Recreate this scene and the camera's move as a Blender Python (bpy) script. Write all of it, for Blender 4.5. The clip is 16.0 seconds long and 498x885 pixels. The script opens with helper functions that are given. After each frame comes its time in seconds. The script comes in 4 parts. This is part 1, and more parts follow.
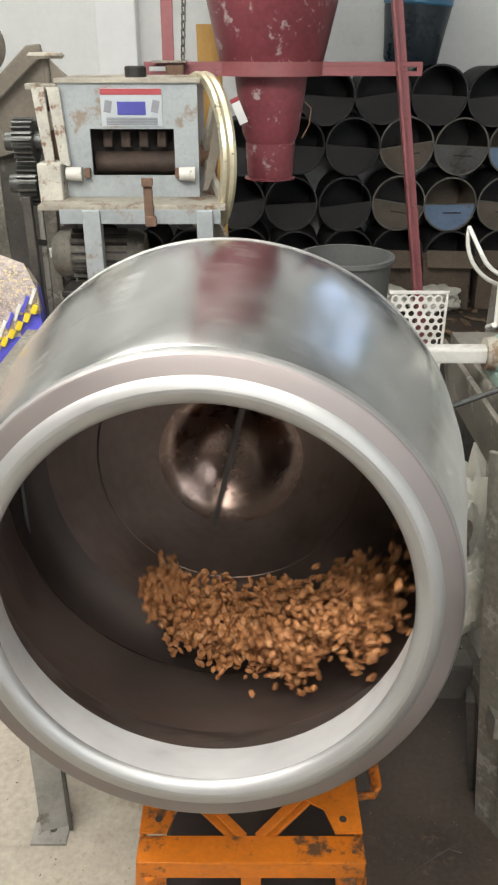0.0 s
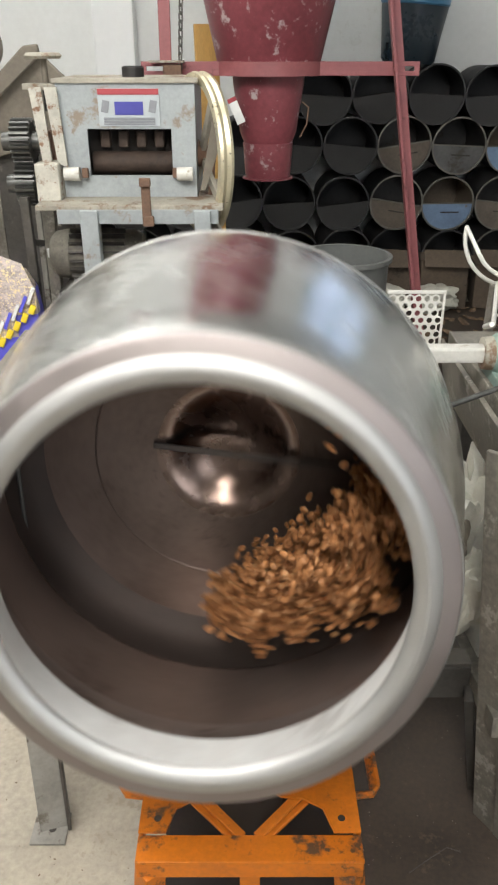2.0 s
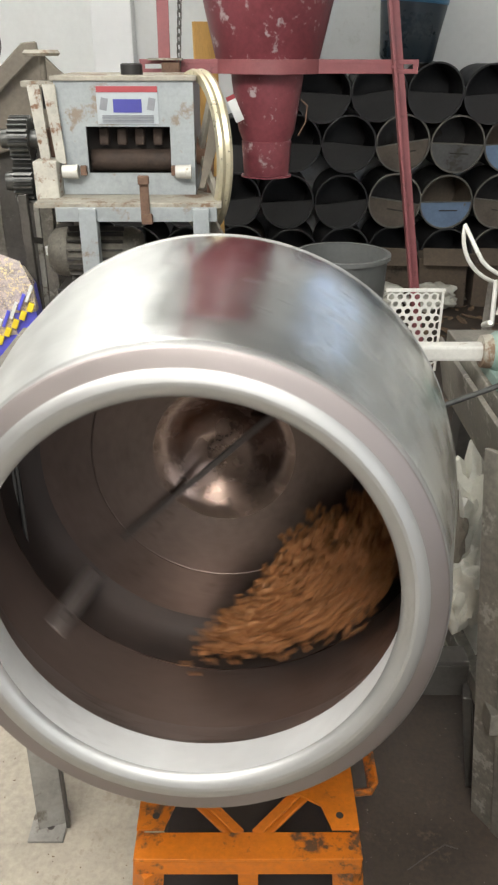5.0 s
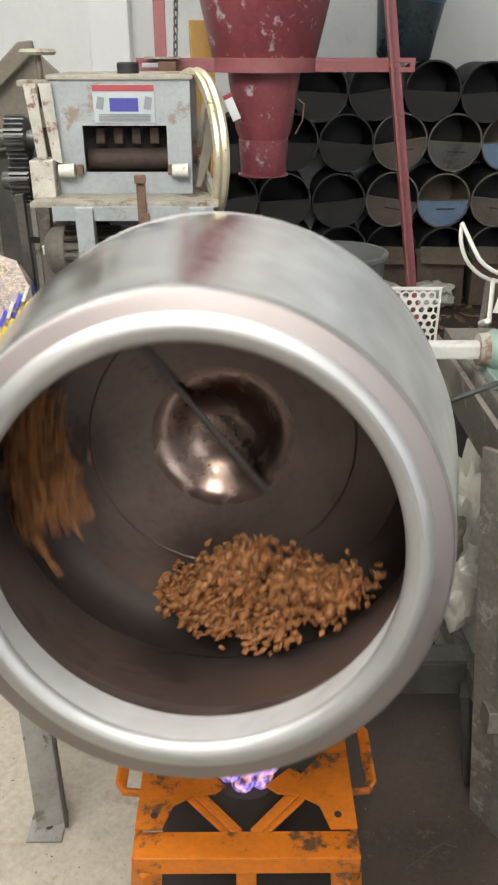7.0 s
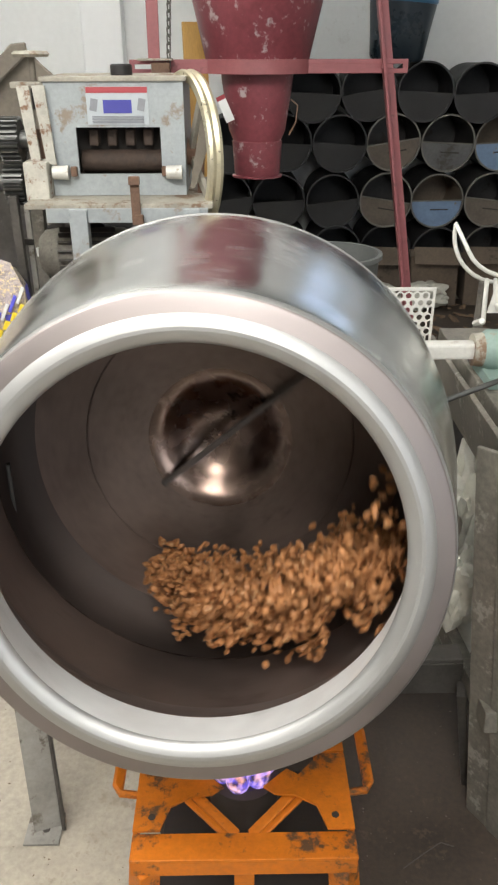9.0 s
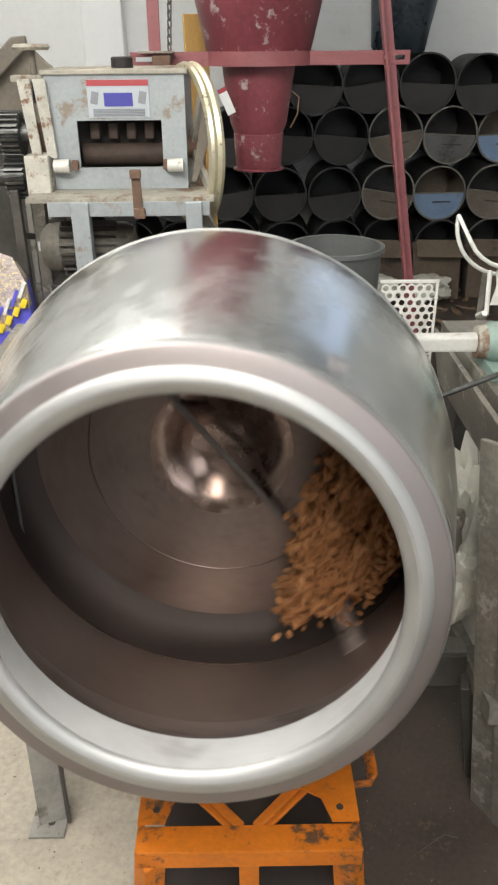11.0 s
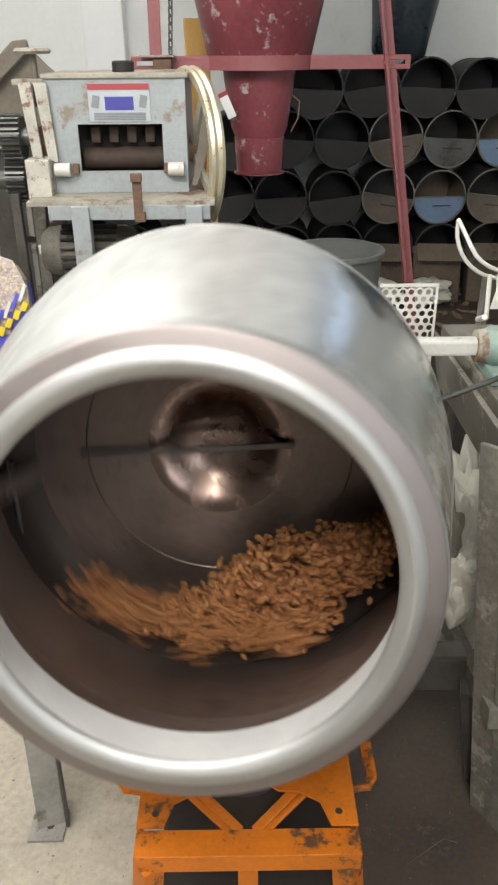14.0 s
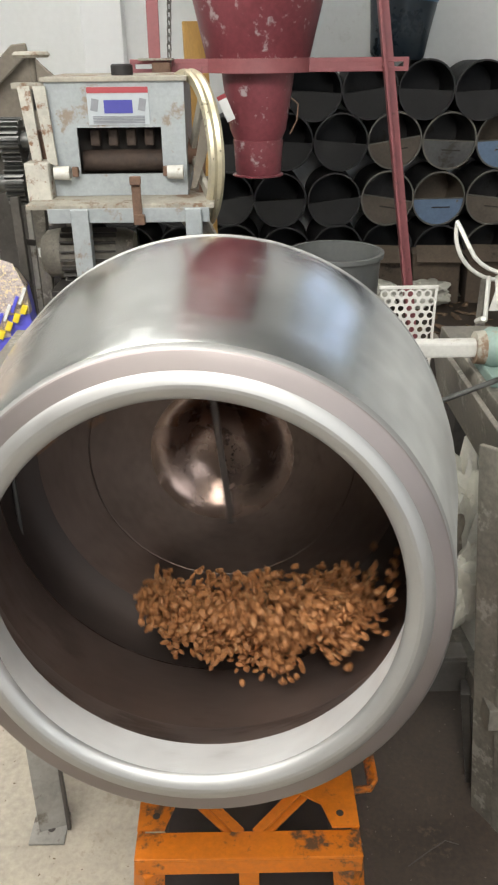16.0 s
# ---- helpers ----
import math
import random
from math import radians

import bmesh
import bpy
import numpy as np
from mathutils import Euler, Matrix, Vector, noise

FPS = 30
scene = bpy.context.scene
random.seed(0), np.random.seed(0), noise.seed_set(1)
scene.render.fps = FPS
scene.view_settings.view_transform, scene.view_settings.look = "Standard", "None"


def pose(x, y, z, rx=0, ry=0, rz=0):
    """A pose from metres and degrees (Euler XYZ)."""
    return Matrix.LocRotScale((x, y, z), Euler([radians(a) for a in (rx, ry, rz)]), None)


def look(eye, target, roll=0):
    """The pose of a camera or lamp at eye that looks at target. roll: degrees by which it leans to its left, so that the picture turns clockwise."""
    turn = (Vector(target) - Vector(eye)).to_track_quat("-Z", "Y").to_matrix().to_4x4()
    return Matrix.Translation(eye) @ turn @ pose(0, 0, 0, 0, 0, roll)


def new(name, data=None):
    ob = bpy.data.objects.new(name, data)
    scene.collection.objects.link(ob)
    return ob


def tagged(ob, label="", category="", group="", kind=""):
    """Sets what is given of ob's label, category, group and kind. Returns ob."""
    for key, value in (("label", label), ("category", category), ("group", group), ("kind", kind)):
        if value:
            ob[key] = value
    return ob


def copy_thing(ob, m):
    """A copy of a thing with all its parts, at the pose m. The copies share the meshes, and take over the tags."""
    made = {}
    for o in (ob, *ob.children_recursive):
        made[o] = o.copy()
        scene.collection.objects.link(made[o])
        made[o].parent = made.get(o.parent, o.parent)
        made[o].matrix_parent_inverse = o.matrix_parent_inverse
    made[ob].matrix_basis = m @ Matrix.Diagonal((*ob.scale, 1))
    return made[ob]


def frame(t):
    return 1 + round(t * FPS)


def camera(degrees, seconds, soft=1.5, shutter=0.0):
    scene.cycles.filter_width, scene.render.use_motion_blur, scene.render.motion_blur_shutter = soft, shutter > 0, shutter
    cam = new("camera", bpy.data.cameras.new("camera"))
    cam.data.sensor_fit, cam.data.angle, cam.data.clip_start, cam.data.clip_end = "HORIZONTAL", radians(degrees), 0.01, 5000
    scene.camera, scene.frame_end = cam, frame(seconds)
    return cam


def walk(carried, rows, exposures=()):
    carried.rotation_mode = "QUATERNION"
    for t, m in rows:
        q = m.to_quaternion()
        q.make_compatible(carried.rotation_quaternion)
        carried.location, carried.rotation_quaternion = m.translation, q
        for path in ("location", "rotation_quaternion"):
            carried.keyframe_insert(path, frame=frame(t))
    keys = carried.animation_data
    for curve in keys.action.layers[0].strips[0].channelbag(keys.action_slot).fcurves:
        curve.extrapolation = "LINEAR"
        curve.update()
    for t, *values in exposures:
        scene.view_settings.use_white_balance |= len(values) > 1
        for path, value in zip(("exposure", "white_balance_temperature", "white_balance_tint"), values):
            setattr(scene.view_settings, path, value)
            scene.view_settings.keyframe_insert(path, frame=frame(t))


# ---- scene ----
# seconds, x, y, z, tilt, turn, lean of the hand-held camera
CAMERA_ROWS = [
    (0.0, -0.0004, 0.0018, 1.4981, 62.991, 0.035, 0.055),
    (0.5, -0.0003, 0.0005, 1.4995, 62.999, 0.038, 0.004),
    (1.0, 0.0003, -0.0000, 1.4999, 63.000, 0.007, -0.009),
    (1.5, 0.0007, 0.0001, 1.4999, 62.985, -0.042, -0.011),
    (2.0, 0.0005, 0.0006, 1.4994, 62.956, -0.095, -0.012),
    (2.5, 0.0002, 0.0007, 1.4992, 62.905, -0.144, 0.009),
    (3.0, -0.0002, 0.0005, 1.4995, 62.843, -0.189, 0.048),
    (3.5, -0.0005, 0.0002, 1.4994, 62.819, -0.210, 0.068),
    (4.0, -0.0004, -0.0008, 1.4997, 62.830, -0.210, 0.072),
    (6.5, 0.0003, 0.0011, 1.4970, 62.834, -0.336, 0.127),
    (7.0, 0.0021, 0.0011, 1.4982, 62.760, -0.377, -0.010),
    (7.5, 0.0028, 0.0017, 1.4973, 62.746, -0.483, -0.072),
    (8.0, 0.0017, 0.0014, 1.4975, 62.768, -0.625, -0.075),
    (8.5, 0.0008, 0.0006, 1.4983, 62.807, -0.736, -0.087),
    (9.0, 0.0018, 0.0003, 1.4985, 62.840, -0.774, -0.149),
    (11.5, 0.0005, 0.0014, 1.4963, 62.350, -0.543, -0.507),
    (12.0, 0.0010, 0.0010, 1.4967, 62.435, -0.577, -0.481),
    (12.5, 0.0007, 0.0011, 1.4967, 62.505, -0.622, -0.444),
    (13.0, 0.0019, 0.0016, 1.4962, 62.546, -0.609, -0.424),
    (13.5, 0.0025, 0.0014, 1.4967, 62.581, -0.567, -0.410),
    (14.0, 0.0016, 0.0009, 1.4973, 62.637, -0.548, -0.379),
    (14.5, 0.0014, 0.0010, 1.4974, 62.691, -0.533, -0.380),
    (15.0, 0.0018, 0.0008, 1.4979, 62.726, -0.523, -0.422),
    (15.5, 0.0020, 0.0003, 1.4984, 62.752, -0.530, -0.489),
    (16.0, 0.0026, -0.0005, 1.4993, 62.769, -0.529, -0.584),
]
cam = camera(35.93, 16.0, soft=2.3, shutter=0.4)
walk(cam, [(t, pose(x, y, z, a, 0, b) @ pose(0, 0, 0, 0, 0, c)) for t, x, y, z, a, b, c in CAMERA_ROWS])

# ---- light ----
world = bpy.data.worlds.new("world")
world.use_nodes = True
world.node_tree.nodes["Background"].inputs[0].default_value = (0.9, 0.95, 1.0, 1)
world.node_tree.nodes["Background"].inputs[1].default_value = 0.05
scene.world = world


def area_lamp(name, eye, target, sx, sy, watts, colour):
    data = bpy.data.lights.new(name, "AREA")
    data.shape, data.size, data.size_y, data.energy, data.color = "RECTANGLE", sx, sy, watts, colour
    ob = new(name, data)
    ob.matrix_world = look(eye, target)
    return ob


# two unseen ceiling tubes; the back one also lights the ceiling above it, less
area_lamp("tube_lamp_left", (-1.15, 0.25, 2.9), (0.1, 3.6, 1.0), 1.2, 0.45, 60, (1.0, 0.985, 0.94))
# added uplight, no tube of its own: brightens the ceiling and upper back wall
area_lamp("ceiling_fill_left", (-1.2, 2.9, 3.0), (-1.1, 3.0, 3.3), 1.8, 0.6, 60, (1.0, 0.995, 0.965))
area_lamp("tube_lamp_back", (-0.05, -0.9, 3.0), (-0.05, 0.8, 0.75), 0.5, 1.6, 70, (1.0, 0.98, 0.93))
area_lamp("tube_lamp_back_up", (-0.3, -0.9, 3.02), (-0.3, -0.8, 3.3), 1.6, 0.45, 25, (1.0, 0.99, 0.95))
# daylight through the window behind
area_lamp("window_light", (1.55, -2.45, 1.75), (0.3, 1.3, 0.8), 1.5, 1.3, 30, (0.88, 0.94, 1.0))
scene.view_settings.exposure = 0.0


# ---- materials ----
def material(name, colour, rough=0.6, metal=0.0, vary=0.25, scale=8.0, fine=60.0, bump=0.15, second=None, amount=0.5,
             patch=3.0, coat=0.0, emit=None, power=0.0, stretch=(1, 1, 1)):
    """A surface with broad stains, fine grain, uneven gloss and relief; second: the colour of patches of wear."""
    m = bpy.data.materials.new(name)
    m.use_nodes = True
    nt = m.node_tree
    n, l = nt.nodes, nt.links
    b = n["Principled BSDF"]
    b.inputs["Metallic"].default_value = metal
    b.inputs["Coat Weight"].default_value = coat
    co = n.new("ShaderNodeTexCoord")
    mp = n.new("ShaderNodeMapping")
    mp.inputs["Scale"].default_value = stretch
    l.new(co.outputs["Object"], mp.inputs["Vector"])
    info = n.new("ShaderNodeObjectInfo")
    shift = n.new("ShaderNodeVectorMath")
    shift.operation = "MULTIPLY_ADD"
    comb = n.new("ShaderNodeCombineXYZ")
    for k in range(3):
        l.new(info.outputs["Random"], comb.inputs[k])
    l.new(comb.outputs[0], shift.inputs[0])
    shift.inputs[1].default_value = (7.3, 3.1, 5.7)
    l.new(mp.outputs[0], shift.inputs[2])

    def noise_of(s, detail, rough_):
        t = n.new("ShaderNodeTexNoise")
        t.inputs["Scale"].default_value, t.inputs["Detail"].default_value, t.inputs["Roughness"].default_value = s, detail, rough_
        l.new(shift.outputs[0], t.inputs["Vector"])
        return t.outputs["Fac"]

    broad, grain = noise_of(scale, 5, 0.6), noise_of(fine, 3, 0.65)
    mean = n.new("ShaderNodeMath")
    mean.operation = "MULTIPLY_ADD"
    mean.inputs[1].default_value = 0.6
    l.new(broad, mean.inputs[0])
    half = n.new("ShaderNodeMath")
    half.operation, half.inputs[1].default_value = "MULTIPLY", 0.4
    l.new(grain, half.inputs[0])
    l.new(half.outputs[0], mean.inputs[2])
    ramp = n.new("ShaderNodeValToRGB")
    lo, hi = [max(0.0, c * (1 - vary)) for c in colour], [min(1.0, c * (1 + vary)) for c in colour]
    ramp.color_ramp.elements[0].position, ramp.color_ramp.elements[0].color = 0.32, (*lo, 1)
    ramp.color_ramp.elements[1].position, ramp.color_ramp.elements[1].color = 0.68, (*hi, 1)
    l.new(mean.outputs[0], ramp.inputs[0])
    out = ramp.outputs[0]
    if second:
        pr = n.new("ShaderNodeValToRGB")
        edge = 0.72 - 0.4 * amount
        pr.color_ramp.elements[0].position, pr.color_ramp.elements[1].position = edge, edge + 0.06
        mixn = n.new("ShaderNodeMath")
        mixn.operation = "MULTIPLY_ADD"
        mixn.inputs[1].default_value = 0.25
        l.new(grain, mixn.inputs[0])
        big = n.new("ShaderNodeMath")
        big.operation, big.inputs[1].default_value = "MULTIPLY", 0.75
        l.new(noise_of(patch, 6, 0.65), big.inputs[0])
        l.new(big.outputs[0], mixn.inputs[2])
        l.new(mixn.outputs[0], pr.inputs[0])
        mx = n.new("ShaderNodeMix")
        mx.data_type = "RGBA"
        l.new(pr.outputs[0], mx.inputs["Factor"])
        l.new(out, mx.inputs["A"])
        mx.inputs["B"].default_value = (*second, 1)
        out = mx.outputs["Result"]
    l.new(out, b.inputs["Base Color"])
    rr = n.new("ShaderNodeMapRange")
    rr.inputs["To Min"].default_value, rr.inputs["To Max"].default_value = max(0.03, rough - 0.15), min(1.0, rough + 0.15)
    rr.inputs["From Min"].default_value, rr.inputs["From Max"].default_value = 0.3, 0.7
    l.new(mean.outputs[0], rr.inputs["Value"])
    l.new(rr.outputs[0], b.inputs["Roughness"])
    bp = n.new("ShaderNodeBump")
    bp.inputs["Strength"].default_value, bp.inputs["Distance"].default_value = bump, 0.004
    l.new(mean.outputs[0], bp.inputs["Height"])
    l.new(bp.outputs[0], b.inputs["Normal"])
    if emit:
        b.inputs["Emission Color"].default_value = (*emit, 1)
        b.inputs["Emission Strength"].default_value = power
    return m


def drum_steel(name):
    """Spun stainless sheet: rings of fine brushing round the axis, and one sanded, dull stretch of the round."""
    m = material(name, (0.66, 0.665, 0.65), 0.23, 1.0, 0.28, 5, 34, 0.20, stretch=(1, 0.3, 1))
    nt = m.node_tree
    n, l = nt.nodes, nt.links
    b = n["Principled BSDF"]
    co = n.new("ShaderNodeTexCoord")
    sep = n.new("ShaderNodeSeparateXYZ")
    l.new(co.outputs["Object"], sep.inputs[0])
    turn = n.new("ShaderNodeMath")
    turn.operation = "ARCTAN2"
    l.new(sep.outputs["Z"], turn.inputs[0])
    l.new(sep.outputs["X"], turn.inputs[1])
    off = n.new("ShaderNodeMath")
    off.operation, off.inputs[1].default_value = "ADD", 0.11
    l.new(turn.outputs[0], off.inputs[0])
    ab = n.new("ShaderNodeMath")
    ab.operation = "ABSOLUTE"
    l.new(off.outputs[0], ab.inputs[0])
    dull = n.new("ShaderNodeMapRange")
    dull.inputs["From Min"].default_value, dull.inputs["From Max"].default_value = 0.58, 0.72
    dull.inputs["To Min"].default_value, dull.inputs["To Max"].default_value = 1.0, 0.0
    l.new(ab.outputs[0], dull.inputs["Value"])
    old = b.inputs["Roughness"].links[0].from_socket
    mx = n.new("ShaderNodeMix")
    l.new(dull.outputs[0], mx.inputs["Factor"])
    l.new(old, mx.inputs["A"])
    mx.inputs["B"].default_value = 0.55
    l.new(mx.outputs["Result"], b.inputs["Roughness"])
    return m


M = {}
M["drum"] = drum_steel("spun_stainless_steel")
M["ring"] = material("satin_ring_steel", (0.325, 0.286, 0.278), 0.56, 1.0, 0.12, 6, 120, 0.04)
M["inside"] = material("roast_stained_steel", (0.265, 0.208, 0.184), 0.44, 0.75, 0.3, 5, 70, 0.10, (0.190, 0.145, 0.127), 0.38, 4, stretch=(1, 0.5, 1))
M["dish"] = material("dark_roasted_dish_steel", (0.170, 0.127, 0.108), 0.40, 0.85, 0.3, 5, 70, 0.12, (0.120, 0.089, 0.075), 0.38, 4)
# brown steel darkened in colour so the rounded corner shows no bright highlight band
M["heel"] = material("darkened_brown_heel", (0.085, 0.064, 0.055), 0.7, 0.4, 0.3, 5, 70, 0.12)
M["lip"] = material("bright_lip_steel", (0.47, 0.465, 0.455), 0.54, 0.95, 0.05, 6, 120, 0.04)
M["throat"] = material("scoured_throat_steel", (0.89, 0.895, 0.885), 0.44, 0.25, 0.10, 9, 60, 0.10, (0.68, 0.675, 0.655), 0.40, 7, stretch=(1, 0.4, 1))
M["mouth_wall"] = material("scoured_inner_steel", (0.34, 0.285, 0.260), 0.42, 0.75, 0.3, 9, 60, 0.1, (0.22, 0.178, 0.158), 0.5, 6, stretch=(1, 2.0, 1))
M["paddle"] = material("scraped_paddle_steel", (0.42, 0.36, 0.33), 0.45, 0.8)
M["hub"] = material("heat_tinted_steel", (0.185, 0.132, 0.110), 0.25, 1.0, 0.25, 9, 34, 0.3)
M["weld"] = material("dark_weld", (0.14, 0.12, 0.11), 0.5, 0.7)
M["nut"] = material("roasted_nut_skin", (0.375, 0.158, 0.055), 0.6, 0.0, 0.35, 30, 220, 0.3, (0.50, 0.29, 0.14), 0.38, 40)
M["concrete"] = material("dusty_concrete", (0.385, 0.342, 0.275), 0.85, 0.0, 0.32, 3.0, 70, 0.8, (0.30, 0.258, 0.20), 0.38, 5.0)
# oily floor colour that also holds the shade of drum and stove
M["shaded_floor"] = material("oily_and_shaded_floor", (0.050, 0.036, 0.026), 0.68, 0.0, 0.55, 4, 90, 0.8, (0.092, 0.066, 0.046), 0.32, 7)
M["wall"] = material("whitewashed_plaster", (0.80, 0.81, 0.80), 0.9, 0.0, 0.05, 1.2, 25, 0.2, (0.68, 0.68, 0.66), 0.22, 0.9)
M["pillar"] = material("white_painted_pillar", (0.88, 0.89, 0.89), 0.7, 0.0, 0.03, 2, 30, 0.1)
M["grey_wall"] = material("grey_plaster", (0.45, 0.44, 0.42), 0.9, 0.0, 0.12, 1.2, 25, 0.2)
M["frame"] = material("worn_dusty_steel", (0.205, 0.188, 0.158), 0.5, 0.3, 0.5, 6, 80, 0.4, (0.36, 0.335, 0.29), 0.38, 10)
M["frame_dark"] = material("dark_greasy_steel", (0.09, 0.083, 0.075), 0.5, 0.5, 0.35, 7, 70, 0.3, (0.2, 0.19, 0.17), 0.28, 11)
M["leg_grey"] = material("grey_painted_strap", (0.27, 0.255, 0.23), 0.65, 0.2, 0.3, 8, 70, 0.3, (0.13, 0.108, 0.086), 0.42, 14)
M["orange"] = material("scorched_orange_paint", (0.54, 0.145, 0.004), 0.5, 0.0, 0.3, 9, 80, 0.2, (0.10, 0.048, 0.022), 0.44, 8)
M["cast"] = material("sooty_cast_iron", (0.05, 0.04, 0.035), 0.75, 0.3, 0.3, 20, 120, 0.4)
M["mill"] = material("pale_grey_enamel", (0.345, 0.372, 0.38), 0.5, 0.0, 0.2, 4, 60, 0.15, (0.26, 0.215, 0.165), 0.37, 6)
M["mill_white"] = material("flaking_white_paint", (0.50, 0.48, 0.42), 0.65, 0.0, 0.25, 9, 70, 0.3, (0.21, 0.115, 0.068), 0.5, 16)
M["mill_in"] = material("brown_crusted_iron", (0.060, 0.040, 0.030), 0.75, 0.2, 0.5, 14, 80, 0.4)
M["mill_cream"] = material("rusted_cream_paint", (0.35, 0.325, 0.27), 0.7, 0.1, 0.35, 7, 60, 0.3, (0.19, 0.125, 0.08), 0.5, 8)
M["rust"] = material("rust", (0.175, 0.105, 0.072), 0.85, 0.1, 0.4, 20, 90, 0.4)
M["brass"] = material("worn_brass_belt_wheel", (0.62, 0.56, 0.40), 0.35, 0.6, 0.15, 9, 80, 0.1)
M["black"] = material("blackened_iron", (0.03, 0.028, 0.027), 0.6, 0.4, 0.4, 12, 80, 0.3)
M["gear"] = material("greasy_gear_steel", (0.11, 0.11, 0.105), 0.4, 0.8, 0.3, 14, 80, 0.2)
# near-black colour standing for the shade inside holes, slots and the mill opening
M["dark"] = material("painted_hole_shade", (0.045, 0.038, 0.033), 0.9)
M["red"] = material("maroon_paint", (0.22, 0.054, 0.066), 0.40, 0.0, 0.3, 4, 50, 0.15, (0.46, 0.38, 0.38), 0.40, 12)
M["red_bar"] = material("faded_maroon_paint", (0.27, 0.085, 0.09), 0.5, 0.0, 0.18, 6, 60, 0.15, (0.16, 0.055, 0.055), 0.35, 10)
M["chain"] = material("dull_chain_steel", (0.16, 0.15, 0.14), 0.45, 0.8)
M["wood"] = material("yellow_board", (0.55, 0.33, 0.10), 0.7, 0.0, 0.2, 6, 60, 0.2, (0.4, 0.22, 0.07), 0.3, 7, stretch=(4, 4, 0.6))
M["can_out"] = material("sooty_tin", (0.034, 0.033, 0.033), 0.6, 0.3, 0.35, 7, 60, 0.2)
M["can_in"] = material("dull_grey_tin_inside", (0.07, 0.066, 0.063), 0.5, 0.5, 0.3, 7, 60, 0.2, (0.05, 0.042, 0.034), 0.4, 8)
M["can_brown"] = material("brown_crusted_tin_inside", (0.26, 0.21, 0.16), 0.7, 0.2, 0.3, 7, 60, 0.3)
M["can_black"] = material("black_tin_inside", (0.033, 0.032, 0.033), 0.6, 0.2, 0.4, 7, 60, 0.2)
M["rim"] = material("pale_tin_rim", (0.17, 0.16, 0.14), 0.45, 0.6)
M["barrel_blue"] = material("dark_blue_barrel", (0.012, 0.022, 0.032), 0.3, 0.0, 0.2, 4, 40, 0.1)
# highlight on the barrel's upper part, put into its colour
M["barrel_highlight"] = material("painted_blue_highlight", (0.05, 0.17, 0.31), 0.35, 0.0, 0.2, 6, 40, 0.1)
M["holed"] = material("galvanised_sheet", (0.70, 0.68, 0.63), 0.5, 0.3, 0.15, 9, 80, 0.1)
M["white_tube"] = material("whitened_shaft", (0.60, 0.585, 0.54), 0.55, 0.2, 0.15, 14, 90, 0.2, (0.36, 0.31, 0.24), 0.3, 16)
M["green"] = material("grey_green_paint", (0.22, 0.30, 0.265), 0.55, 0.1, 0.2, 12, 80, 0.15, (0.25, 0.22, 0.18), 0.4, 14)
M["white_rod"] = material("white_painted_rod", (0.70, 0.69, 0.64), 0.45, 0.1, 0.12, 14, 80, 0.1)
M["plastic"] = material("crumpled_white_plastic", (0.50, 0.485, 0.42), 0.4, 0.0, 0.15, 14, 80, 0.3, coat=0.2)
M["half_grey"] = material("dull_grey_cover", (0.105, 0.105, 0.104), 0.55, 0.2, 0.35, 7, 60, 0.2, (0.06, 0.052, 0.045), 0.4, 9)
M["half_blue"] = material("dusty_blue_cover", (0.17, 0.25, 0.38), 0.5, 0.1, 0.2, 7, 60, 0.2, (0.2, 0.17, 0.13), 0.3, 9)
M["half_brown"] = material("dusty_brown_cover", (0.12, 0.098, 0.078), 0.7, 0.0, 0.35, 7, 60, 0.2)
# sooty cover, darkened further for the blocked light over the left tins
M["half_dark"] = material("sooty_shaded_cover", (0.026, 0.025, 0.025), 0.65, 0.1, 0.45, 7, 60, 0.2)
M["tub"] = material("grey_plastic_tub", (0.13, 0.135, 0.13), 0.4, 0.0, 0.15)
M["card"] = material("brown_cardboard", (0.115, 0.086, 0.062), 0.85, 0.0, 0.35, 6, 50, 0.2, (0.055, 0.042, 0.032), 0.4, 5)
M["dirt"] = material("dry_brown_litter", (0.16, 0.105, 0.065), 0.95, 0.0, 0.5, 12, 60, 0.6)
M["canvas"] = material("dusty_tan_canvas", (0.17, 0.148, 0.118), 0.9, 0.0, 0.3, 6, 60, 0.25)
M["sack"] = material("woven_gold_grey_sack", (0.52, 0.44, 0.42), 0.3, 0.0, 0.5, 40, 200, 0.6, (0.86, 0.72, 0.42), 0.5, 110)
M["sack_blue"] = material("blue_printed_sack", (0.13, 0.13, 0.72), 0.4, 0.0, 0.15, 20, 120, 0.3)
M["yellow"] = material("yellow_print", (0.86, 0.66, 0.04), 0.5, 0.0, 0.1)
M["white"] = material("white_print", (0.82, 0.82, 0.80), 0.5, 0.0, 0.06)
M["label_red"] = material("red_print", (0.38, 0.060, 0.070), 0.45, 0.0, 0.1)
M["label_blue"] = material("blue_print", (0.065, 0.065, 0.32), 0.45, 0.0, 0.08)
M["label_grey"] = material("pale_label", (0.46, 0.50, 0.52), 0.4, 0.0, 0.08)
M["print_grey"] = material("grey_print", (0.25, 0.26, 0.28), 0.5, 0.0, 0.2)


M["teal"] = material("teal_window_paint", (0.16, 0.42, 0.40), 0.45, 0.0, 0.15, 8, 60, 0.1)
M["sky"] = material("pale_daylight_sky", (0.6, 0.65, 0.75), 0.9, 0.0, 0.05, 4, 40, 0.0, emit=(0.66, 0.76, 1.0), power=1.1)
M["glass"] = material("dusty_window_glass", (0.92, 0.94, 0.95), 0.18, 0.0, 0.04, 6, 50, 0.02)
